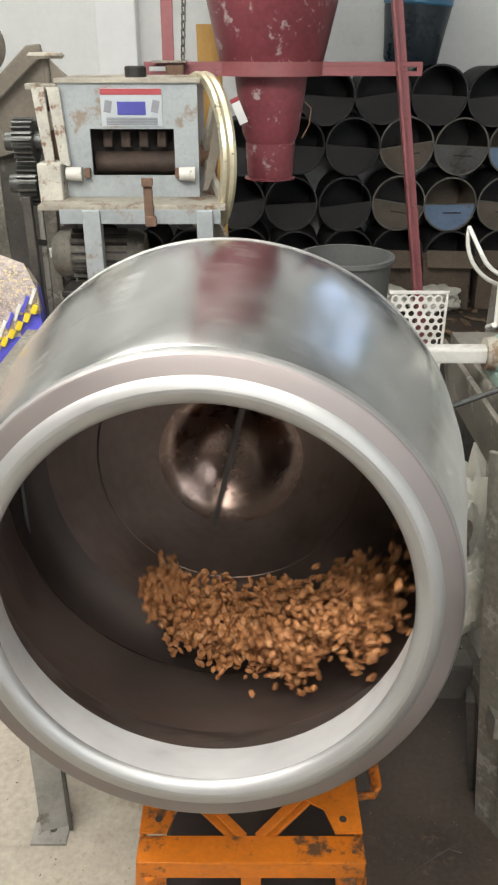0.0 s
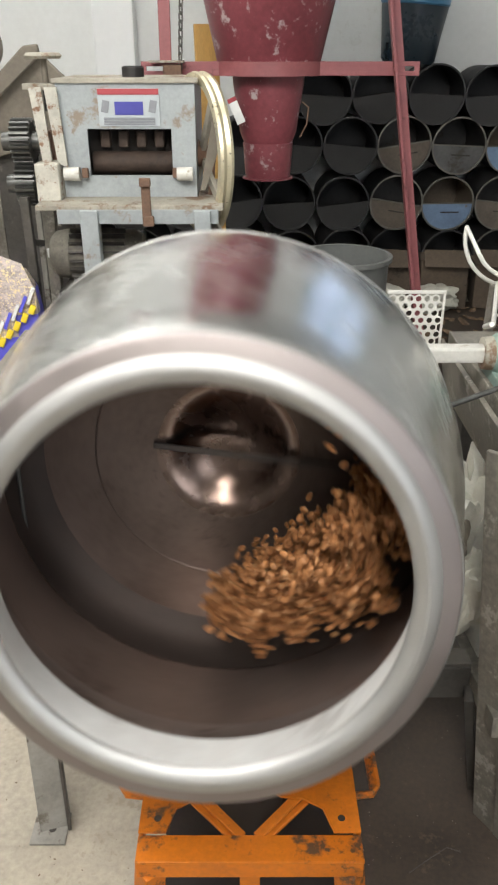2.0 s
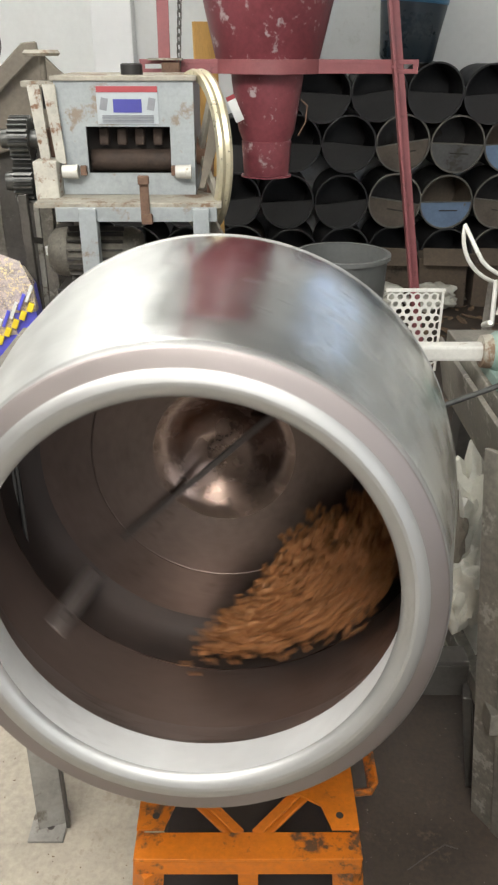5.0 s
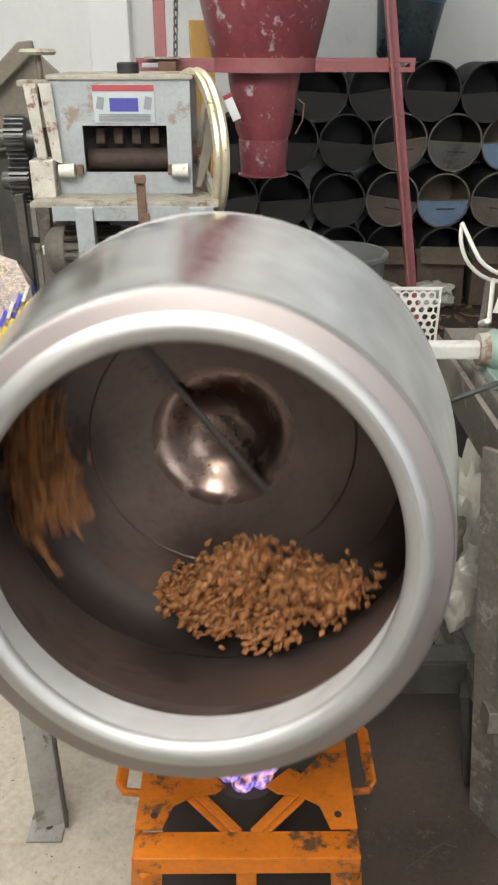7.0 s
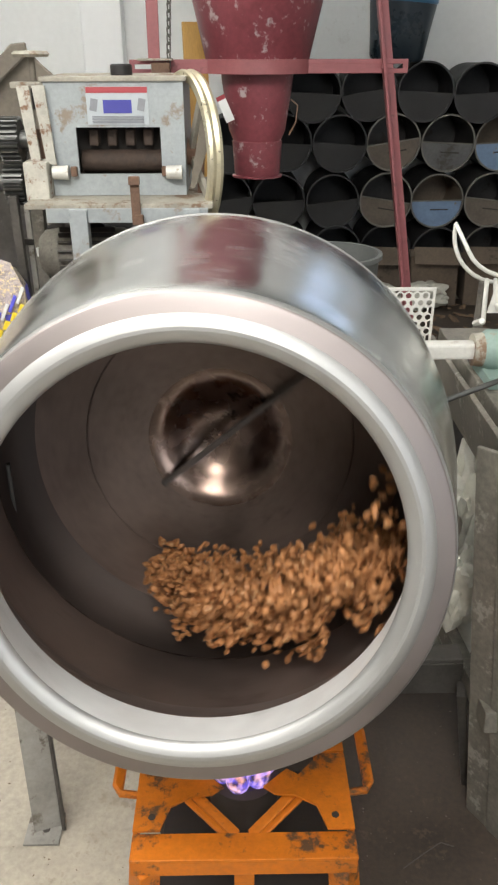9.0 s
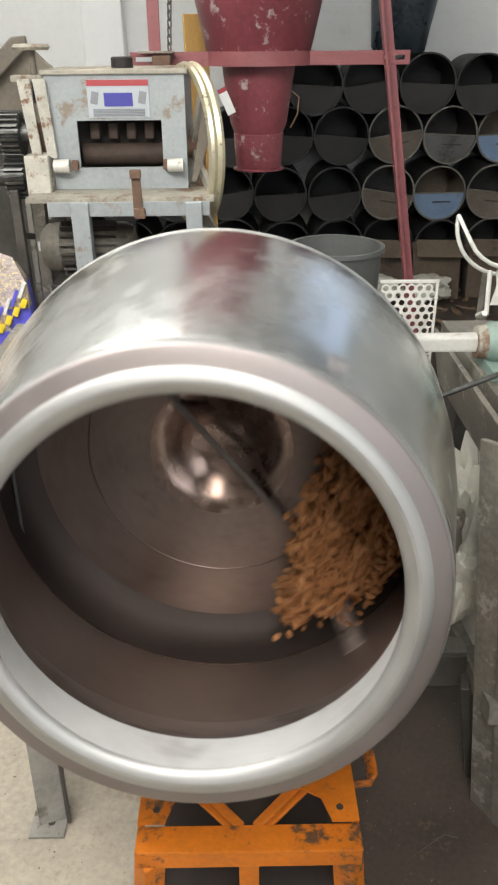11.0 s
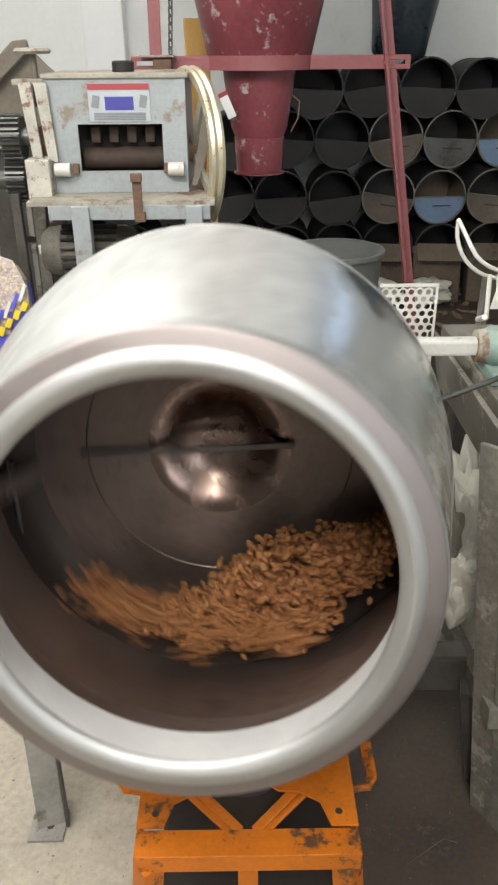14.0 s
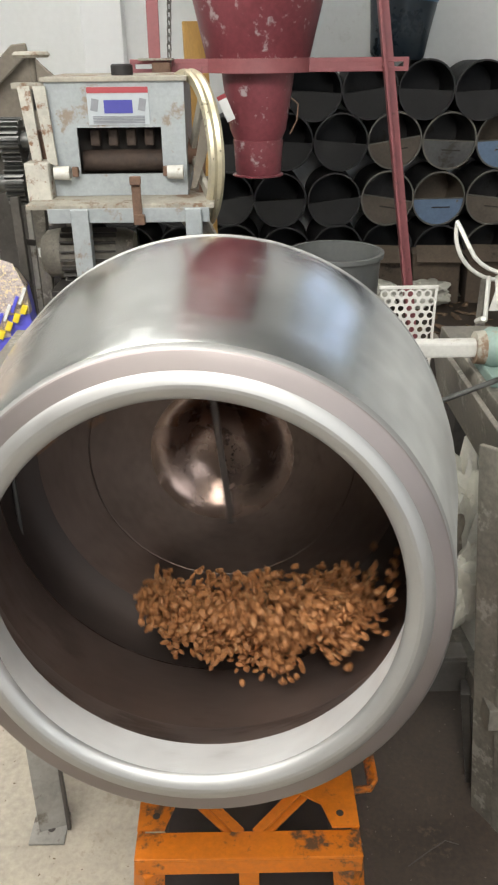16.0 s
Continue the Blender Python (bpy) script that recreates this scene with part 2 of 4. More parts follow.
M["glass"].node_tree.nodes["Principled BSDF"].inputs["Transmission Weight"].default_value = 1.0


def flame_material():
    """Burning gas: blue at the root, pink above, thin and see-through."""
    m = bpy.data.materials.new("burning_gas")
    m.use_nodes = True
    n, l = m.node_tree.nodes, m.node_tree.links
    n.clear()
    out, mix, clear, glow = n.new("ShaderNodeOutputMaterial"), n.new("ShaderNodeMixShader"), n.new("ShaderNodeBsdfTransparent"), n.new("ShaderNodeEmission")
    co, sep, ramp, tex = n.new("ShaderNodeTexCoord"), n.new("ShaderNodeSeparateXYZ"), n.new("ShaderNodeValToRGB"), n.new("ShaderNodeTexNoise")
    tex.inputs["Scale"].default_value = 45
    l.new(co.outputs["Object"], tex.inputs["Vector"])
    l.new(co.outputs["Object"], sep.inputs[0])
    mr = n.new("ShaderNodeMapRange")
    mr.inputs["From Max"].default_value = 0.10
    l.new(sep.outputs["Z"], mr.inputs["Value"])
    add = n.new("ShaderNodeMath")
    add.operation = "MULTIPLY_ADD"
    add.inputs[1].default_value, add.inputs[2].default_value = 0.7, -0.35
    l.new(tex.outputs["Fac"], add.inputs[0])
    tot = n.new("ShaderNodeMath")
    l.new(mr.outputs[0], tot.inputs[0])
    l.new(add.outputs[0], tot.inputs[1])
    l.new(tot.outputs[0], ramp.inputs[0])
    e = ramp.color_ramp.elements
    e[0].position, e[0].color = 0.1, (0.12, 0.10, 0.75, 1)
    e[1].position, e[1].color = 0.75, (1.0, 0.45, 0.30, 1)
    mid = e.new(0.42)
    mid.color = (1.0, 0.62, 0.85, 1)
    l.new(ramp.outputs[0], glow.inputs[0])
    glow.inputs[1].default_value = 1.9
    thin = n.new("ShaderNodeMapRange")
    thin.inputs["From Min"].default_value, thin.inputs["From Max"].default_value = 0.42, 0.66
    thin.inputs["To Min"].default_value, thin.inputs["To Max"].default_value = 0.02, 0.62
    lick, tall = n.new("ShaderNodeTexNoise"), n.new("ShaderNodeMapping")
    lick.inputs["Scale"].default_value = 75
    tall.inputs["Scale"].default_value = (1, 1, 0.45)
    l.new(co.outputs["Object"], tall.inputs["Vector"])
    l.new(tall.outputs[0], lick.inputs["Vector"])
    l.new(lick.outputs["Fac"], thin.inputs["Value"])
    l.new(thin.outputs[0], mix.inputs[0])
    l.new(clear.outputs[0], mix.inputs[1])
    l.new(glow.outputs[0], mix.inputs[2])
    l.new(mix.outputs[0], out.inputs[0])
    return m


M["flame"] = flame_material()


# ---- mesh helpers ----
def solid(name, bm, mat, smooth=False, angle=40):
    bmesh.ops.recalc_face_normals(bm, faces=bm.faces[:])
    me = bpy.data.meshes.new(name)
    bm.to_mesh(me)
    bm.free()
    for f in me.polygons:
        f.use_smooth = smooth
    if smooth:
        me.set_sharp_from_angle(angle=radians(angle))
    for one in (mat if isinstance(mat, (list, tuple)) else [mat]):
        me.materials.append(one)
    return me


def part(name, bm, mat, parent, label="", smooth=False, m=None, angle=40):
    ob = new(name, solid(name, bm, mat, smooth, angle))
    ob.parent = parent
    if m is not None:
        ob.matrix_basis = m
    return tagged(ob, label)


def thing(name, m, label, category, group="", kind=""):
    ob = new(name)
    ob.matrix_world = m
    return tagged(ob, label, category, group, kind)


def box(sx, sy, sz, bevel=0.003, at=(0, 0, 0), rot=(0, 0, 0), bm=None):
    """A bevelled box with its centre at a place."""
    b2 = bmesh.new()
    bmesh.ops.create_cube(b2, size=1.0)
    bmesh.ops.scale(b2, vec=(sx, sy, sz), verts=b2.verts)
    if bevel:
        bmesh.ops.bevel(b2, geom=b2.edges[:] + b2.verts[:], offset=min(bevel, 0.45 * min(sx, sy, sz)), segments=2, affect="EDGES", profile=0.6)
    bmesh.ops.transform(b2, matrix=pose(*at, *rot), verts=b2.verts)
    return merge(bm, b2)


def merge(bm, b2):
    if bm is None:
        return b2
    me = bpy.data.meshes.new("tmp")
    b2.to_mesh(me)
    b2.free()
    bm.from_mesh(me)
    bpy.data.meshes.remove(me)
    return bm


def lathe(profile, n=64, axis="Z", close=False, m=None, bm=None, arc=360.0, start=0.0):
    """Turn (radius, height) pairs round an axis."""
    b2 = bmesh.new()
    full = arc >= 360
    rings = []
    for k in range(n if full else n + 1):
        a = radians(start + arc * k / n)
        row = []
        for r, h in profile:
            c = (r * math.cos(a), r * math.sin(a), h)
            if axis == "Y":
                c = (c[0], h, c[1])
            elif axis == "X":
                c = (h, c[0], c[1])
            row.append(b2.verts.new(c))
        rings.append(row)
    cnt = len(profile)
    for k in range(n):
        a, b = rings[k], rings[(k + 1) % len(rings)]
        for j in range(cnt if close else cnt - 1):
            i2 = (j + 1) % cnt
            b2.faces.new((a[j], b[j], b[i2], a[i2]))
    bmesh.ops.remove_doubles(b2, verts=b2.verts, dist=1e-5)
    if m is not None:
        bmesh.ops.transform(b2, matrix=m, verts=b2.verts)
    return merge(bm, b2)


def tube(points, r, n=10, closed=False, bm=None, flat=1.0):
    """A round bar along a line of points."""
    b2 = bmesh.new()
    pts = [Vector(p) for p in points]
    rings = []
    side = None
    for i, p in enumerate(pts):
        a = pts[i - 1] if i or closed else p
        b = pts[(i + 1) % len(pts)] if i < len(pts) - 1 or closed else p
        d = (b - a).normalized()
        if side is None:
            side = d.orthogonal().normalized()
        side = (side - d * side.dot(d)).normalized()
        up = d.cross(side)
        rings.append([b2.verts.new(p + r * (math.cos(2 * math.pi * k / n) * side + flat * math.sin(2 * math.pi * k / n) * up)) for k in range(n)])
    last = len(rings) if closed else len(rings) - 1
    for i in range(last):
        a, b = rings[i], rings[(i + 1) % len(rings)]
        for k in range(n):
            b2.faces.new((a[k], a[(k + 1) % n], b[(k + 1) % n], b[k]))
    if not closed:
        b2.faces.new(rings[0])
        b2.faces.new(rings[-1])
    return merge(bm, b2)


def prism(outline, depth, bevel=0.0, m=None, bm=None):
    """An outline in x and z with a thickness along y."""
    b2 = bmesh.new()
    f = [b2.verts.new((x, 0, z)) for x, z in outline]
    face = b2.faces.new(f)
    got = bmesh.ops.extrude_face_region(b2, geom=[face])
    bmesh.ops.translate(b2, vec=(0, depth, 0), verts=[v for v in got["geom"] if isinstance(v, bmesh.types.BMVert)])
    if bevel:
        bmesh.ops.bevel(b2, geom=b2.edges[:], offset=bevel, segments=1, affect="EDGES")
    if m is not None:
        bmesh.ops.transform(b2, matrix=m, verts=b2.verts)
    return merge(bm, b2)


def bar(a, b, w, h, bevel=0.003, bm=None, twist=0.0):
    """A flat bar from a to b, w wide and h thick."""
    a, b = Vector(a), Vector(b)
    d = b - a
    q = d.to_track_quat("Z", "Y").to_matrix().to_4x4()
    b2 = box(w, h, d.length, bevel)
    bmesh.ops.transform(b2, matrix=Matrix.Translation((a + b) / 2) @ q @ pose(0, 0, 0, 0, 0, twist), verts=b2.verts)
    return merge(bm, b2)


def crumple(bm, amount, scale, seed=0.0):
    for v in bm.verts:
        v.co += noise.noise_vector(v.co * scale + Vector((seed, seed * 1.7, 3))) * amount
    return bm


def structure(name, bm, mat, label, category, smooth=False):
    return tagged(new(name, solid(name, bm, mat, smooth)), label, category, kind="structure")


# ---- the room ----
def build_room():
    x0, x1, y0, y1, h = -3.4, 3.4, -2.6, 5.75, 3.3
    ground = bmesh.new()
    bmesh.ops.create_grid(ground, x_segments=60, y_segments=60, size=1)
    bmesh.ops.transform(ground, matrix=Matrix.Translation(((x0 + x1) / 2, (y0 + y1) / 2, 0)) @ Matrix.Diagonal(((x1 - x0) / 2 + 0.2, (y1 - y0) / 2 + 0.2, 1, 1)), verts=ground.verts)
    structure("floor", ground, M["concrete"], "pale dusty concrete workshop floor with stains", "floor")
    north = box(4.95 + 0.2, 0.2, h, 0, (x0 - 0.2 + 5.15 / 2, y1 + 0.1, h / 2))
    merge(north, box(x1 - 3.05 + 0.2, 0.2, h, 0, ((x1 + 0.2 + 3.05) / 2, y1 + 0.1, h / 2)))
    merge(north, box(1.5, 0.2, 2.05, 0, (2.30, y1 + 0.1, 1.025)))
    merge(north, box(1.5, 0.2, h - 3.05, 0, (2.30, y1 + 0.1, (h + 3.05) / 2)))
    structure("wall_north", north, M["wall"], "whitewashed plaster back wall with a high window", "wall")
    win = thing("window_1", pose(2.30, y1 + 0.1, 2.05), "high daylit window with a teal painted frame", "window", kind="structure")
    for x in (-0.72, 0.0, 0.72):
        part("window_frame", box(0.06, 0.08, 1.0, 0.004, (x, 0, 0.5)), M["teal"], win, "teal painted upright")
    for z in (0.03, 0.97):
        part("window_frame", box(1.38, 0.07, 0.06, 0.004, (0, 0, z)), M["teal"], win)
    for x in (-0.36, 0.36):
        pane = part("pane", box(0.66, 0.006, 0.88, 0, (x, 0.01, 0.5)), M["glass"], win, "dusty clear glass pane")
        pane.visible_shadow = False
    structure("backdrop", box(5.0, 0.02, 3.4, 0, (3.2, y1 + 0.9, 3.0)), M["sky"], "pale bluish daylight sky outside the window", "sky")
    south = box(4.2, 0.2, h, 0, (-1.4 - 0.1, y0 - 0.1, h / 2))
    merge(south, box(1.2, 0.2, h, 0, (3.0, y0 - 0.1, h / 2)))
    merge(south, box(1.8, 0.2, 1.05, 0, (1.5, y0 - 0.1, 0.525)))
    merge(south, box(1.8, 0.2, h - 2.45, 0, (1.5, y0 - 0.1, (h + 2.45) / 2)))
    structure("wall_south", south, M["grey_wall"], "grey plaster wall with a window opening", "wall")
    structure("wall_west", box(0.2, y1 - y0, h, 0, (x0 - 0.1, (y0 + y1) / 2, h / 2)), M["wall"], "whitewashed plaster side wall", "wall")
    structure("wall_east", box(0.2, y1 - y0, h, 0, (x1 + 0.1, (y0 + y1) / 2, h / 2)), M["wall"], "whitewashed plaster side wall", "wall")
    structure("ceiling", box(x1 - x0 + 0.4, y1 - y0 + 0.4, 0.15, 0, ((x0 + x1) / 2, (y0 + y1) / 2, h + 0.075)), M["wall"], "white ceiling", "ceiling")
    structure("trim_pillar", box(0.26, 0.16, h, 0.01, (-0.86, y1 - 0.08, h / 2)), M["pillar"], "white painted pillar on the back wall", "pillar")


build_room()
# ---- the drum, which turns and rocks ----
PERIOD = 1.1357
SPIN = 360.0 / PERIOD
PIVOT = Vector((0.0, 1.775, 0.577))
MOUTH = Vector((-0.0695, 0.7619, 0.9191))
TILT, YAW = 10.36, 3.0


# whole turns made by a given second: the motor's speed drifts a little
TURNS = [(0.0, 0.0), (1.5, 1.332), (4.0, 3.530), (7.0, 6.147), (8.5, 7.4545), (11.5, 10.092), (15.5, 13.616), (16.2, 14.231)]


def turned(t):
    for (a, m), (b, n) in zip(TURNS, TURNS[1:]):
        if t <= b:
            return m + (n - m) * (t - a) / (b - a)
    return TURNS[-1][1]


def drum_rock(t):
    """Nodding and swaying of the drum on its cross shaft, in degrees: three nods to a turn."""
    w = 2 * math.pi * turned(t)
    nod = -0.867 + 0.37 * math.cos(w) + 0.294 * math.sin(w) - 0.175 * math.cos(2 * w) - 0.035 * math.sin(2 * w)
    nod += -1.68 * math.cos(3 * w) - 1.0 * math.sin(3 * w) - 0.165 * math.cos(4 * w) - 0.058 * math.sin(4 * w)
    return nod, 0.45 * math.cos(w - 2 * math.pi * 0.45 / PERIOD)


def drum_frame(t):
    """The frame of the drum that nods with it but does not spin: y runs along the axis into the drum."""
    nod, sway = drum_rock(t)
    m = Matrix.Translation(PIVOT) @ pose(0, 0, 0, -nod, 0, -sway) @ Matrix.Translation(MOUTH - PIVOT)
    return m @ pose(0, 0, 0, 0, 0, -YAW) @ pose(0, 0, 0, -TILT)


def build_drum():
    drum = thing("roasting_drum", drum_frame(0), "spun stainless steel roasting drum, open-mouthed, turning on its stand", "drum")
    outer = [(0.3335, 0.036), (0.3365, 0.044), (0.352, 0.12), (0.370, 0.20), (0.391, 0.29), (0.4075, 0.38), (0.416, 0.46), (0.4180, 0.492), (0.4155, 0.515),
             (0.4085, 0.545), (0.388, 0.572), (0.30, 0.602), (0.18, 0.630), (0.07, 0.645), (0.0, 0.647)]
    front = [(0.2965, 0.1145), (0.3130, 0.1300), (0.3330, 0.1640), (0.3498, 0.2150)]
    inner = [(0.3498, 0.2150), (0.3702, 0.3060), (0.3935, 0.4122), (0.4007, 0.4476)]
    part("shell", lathe(outer, 128, "Y"), M["drum"], drum, "brushed stainless outer shell with a dull sanded stretch", True)
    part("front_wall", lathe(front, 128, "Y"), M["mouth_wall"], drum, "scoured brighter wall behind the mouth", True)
    part("inner_wall", lathe(inner, 128, "Y"), M["inside"], drum, "brown roast-stained inner wall", True)
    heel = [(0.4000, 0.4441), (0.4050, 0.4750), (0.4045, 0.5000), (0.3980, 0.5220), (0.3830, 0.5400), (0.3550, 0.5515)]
    part("heel", lathe(heel, 128, "Y"), M["heel"], drum, "brown stained rounded heel, coloured darker to hold back its corner highlight", True)
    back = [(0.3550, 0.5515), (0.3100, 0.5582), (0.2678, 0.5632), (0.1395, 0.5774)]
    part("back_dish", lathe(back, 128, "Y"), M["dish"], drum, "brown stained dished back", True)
    hub = [(0.1395, 0.5774), (0.1320, 0.5784), (0.1220, 0.5806), (0.1080, 0.5860), (0.0880, 0.5965), (0.0670, 0.6065), (0.0433, 0.6130), (0.0000, 0.6165)]
    part("hub", lathe(hub, 64, "Y"), M["hub"], drum, "heat-tinted hub with copper-coloured glints", True)
    bevel = [(0.3335, 0.036), (0.3330, 0.031), (0.3312, 0.0255), (0.3290, 0.0225)]
    ring = [(0.3290, 0.0225), (0.3270, 0.0212), (0.3180, 0.0186), (0.3060, 0.0166), (0.3044, 0.0162)]
    lip = [(0.3044, 0.0162), (0.3020, 0.0146), (0.2960, 0.0120), (0.2895, 0.0108), (0.2850, 0.0112)]
    bead = [(0.2850, 0.0112), (0.2795, 0.0132), (0.2740, 0.0165), (0.2705, 0.0205), (0.2694, 0.0240)]
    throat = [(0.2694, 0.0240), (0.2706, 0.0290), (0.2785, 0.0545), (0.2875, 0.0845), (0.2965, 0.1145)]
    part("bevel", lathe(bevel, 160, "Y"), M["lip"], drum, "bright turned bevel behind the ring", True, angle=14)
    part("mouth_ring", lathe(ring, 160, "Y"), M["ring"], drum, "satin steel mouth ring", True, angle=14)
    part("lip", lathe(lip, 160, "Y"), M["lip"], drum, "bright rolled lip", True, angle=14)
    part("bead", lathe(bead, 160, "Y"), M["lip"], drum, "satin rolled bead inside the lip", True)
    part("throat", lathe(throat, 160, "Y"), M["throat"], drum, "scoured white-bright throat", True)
    part("weld_seam", lathe([(0.4001, 0.4376), (0.3987, 0.4393), (0.3988, 0.4423), (0.4007, 0.4441)], 128, "Y"), M["hub"], drum, "fine bright weld seam", True)
    part("weld_seam", lathe([(0.2588, 0.5641), (0.2570, 0.5632), (0.2552, 0.5646)], 96, "Y"), M["dish"], drum, "", True)
    part("rear_band", lathe([(0.4168, 0.482), (0.4192, 0.484), (0.420, 0.489), (0.4192, 0.494), (0.4150, 0.500)], 128, "Y"), M["lip"], drum, "bright rear edge band", True)
    a = 77.1
    turn = pose(0, 0, 0, 0, -a, 0)
    part("lifter_paddle", box(0.007, 0.155, 0.034, 0.002), M["paddle"], drum, "flat pale steel lifter paddle",
         m=turn @ pose(0.3480, 0.4020, 0, 0, 0, 20.0))
    part("paddle_foot", box(0.045, 0.012, 0.012, 0.003), M["weld"], drum, m=turn @ pose(0.3700, 0.3560, 0))
    part("cross_bar", bar((-0.145, 0.5680, 0), (0.268, 0.5514, 0), 0.010, 0.012), M["weld"], drum, "dark bar across the back", m=turn)
    part("lug", box(0.016, 0.034, 0.010, 0.003), M["ring"], drum, "small bright lug on the shoulder", m=pose(0, 0, 0, 0, -(14 - SPIN * 0.6), 0) @ pose(0.342, 0.080, 0))
    part("axle", lathe([(0.0, 0.646), (0.05, 0.648), (0.05, 0.66), (0.03, 0.665), (0.03, 0.76), (0.0, 0.76)], 32, "Y"), M["frame"], drum, "", True)
    return drum


DRUM = build_drum()


# ---- the stand that carries it ----
def build_stand():
    st = thing("drum_stand", pose(0, 0, 0), "heavy dusty steel stand under the roasting drum", "machine stand")
    # left front leg, a strap with a folded edge and a foot plate
    part("leg", bar((-0.418, 1.10, 0.004), (-0.47, 1.28, 0.80), 0.058, 0.010), M["leg_grey"], st, "worn grey strap leg")
    part("leg", bar((-0.388, 1.112, 0.004), (-0.44, 1.29, 0.80), 0.008, 0.05), M["frame_dark"], st)
    foot = part("foot_plate", box(0.075, 0.075, 0.006, 0.001, (-0.425, 1.098, 0.004)), M["leg_grey"], st, "drilled foot plate on the floor")
    part("bolt_hole", lathe([(0.0, 0.0075), (0.007, 0.0075), (0.008, 0.0072)], 16, m=pose(-0.42, 1.095, 0)), M["dark"], foot)
    part("leg", bar((-0.43, 1.75, 0.0), (-0.47, 1.65, 0.80), 0.05, 0.05), M["frame"], st)
    # right front post, wide and greasy, and the rear one
    part("post", bar((0.590, 1.085, 0.0), (0.525, 1.18, 0.86), 0.115, 0.07), M["frame"], st, "wide worn steel post")
    part("post_web", bar((0.522, 1.10, 0.0), (0.459, 1.20, 0.86), 0.012, 0.085), M["frame"], st, "steel flange of the post")
    part("post", bar((0.54, 1.78, 0.0), (0.55, 1.72, 0.80), 0.05, 0.05), M["frame_dark"], st)
    # long beams
    part("side_beam", box(0.13, 0.74, 0.05, 0.004, (0.572, 1.48, 0.845)), M["frame"], st, "dusty top beam")
    part("side_beam", box(0.012, 0.72, 0.15, 0.003, (0.500, 1.47, 0.785), (0, -12, 0)), M["frame"], st)
    part("side_beam", box(0.10, 0.74, 0.06, 0.004, (-0.51, 1.48, 0.845)), M["frame"], st)
    part("cross_beam", box(0.96, 0.05, 0.012, 0.002, (0.0, 1.275, 0.322)), M["frame_dark"], st, "dark angle-iron cross beam")
    part("cross_beam", box(0.96, 0.010, 0.085, 0.002, (0.0, 1.252, 0.276)), M["frame_dark"], st)
    part("cross_beam", box(0.96, 0.05, 0.05, 0.003, (0.0, 1.74, 0.60)), M["frame_dark"], st)
    part("brace", bar((0.50, 1.10, 0.30), (0.49, 1.70, 0.22), 0.03, 0.05), M["frame"], st)
    part("shin", bar((0.515, 1.215, 0.0), (0.475, 1.225, 0.27), 0.05, 0.02), M["frame_dark"], st, "rusty grey strut")
    return st


build_stand()


def build_shaft():
    sh = thing("cross_shaft", pose(0, 1.53, 0.93), "pale dusty cross shaft with its bearings", "shaft")
    part("tube", box(0.94, 0.034, 0.034, 0.006, (0.05, 0, 0)), M["white_tube"], sh, "whitened square shaft")
    part("shaft_end", lathe([(0, -0.03), (0.016, -0.03), (0.018, 0.03), (0, 0.03)], 16, "X", m=pose(-0.435, 0, 0)), M["frame_dark"], sh, "dark shaft end", True)
    for x in (0.53,):
        b = part("bearing", lathe([(0.0, -0.03), (0.036, -0.03), (0.043, -0.02), (0.043, 0.02), (0.036, 0.03), (0.0, 0.03)], 28, "X", m=pose(x + 0.015, 0, 0)), M["green"], sh, "grey-green painted pillow block", True)
        part("foot", box(0.06, 0.16, 0.025, 0.004, (x + 0.015, 0, -0.047)), M["green"], b)
        part("collar", lathe([(0.02, -0.05), (0.034, -0.05), (0.036, -0.035), (0.036, -0.02), (0.02, -0.02)], 24, "X", m=pose(x + 0.015, 0, 0)), M["mill_cream"], b, "", True)
    part("rocker_arm", bar((0.0, 0.0, 0.0), (-0.05, 0.03, -0.13), 0.09, 0.05), M["frame_dark"], sh)
    return sh


build_shaft()


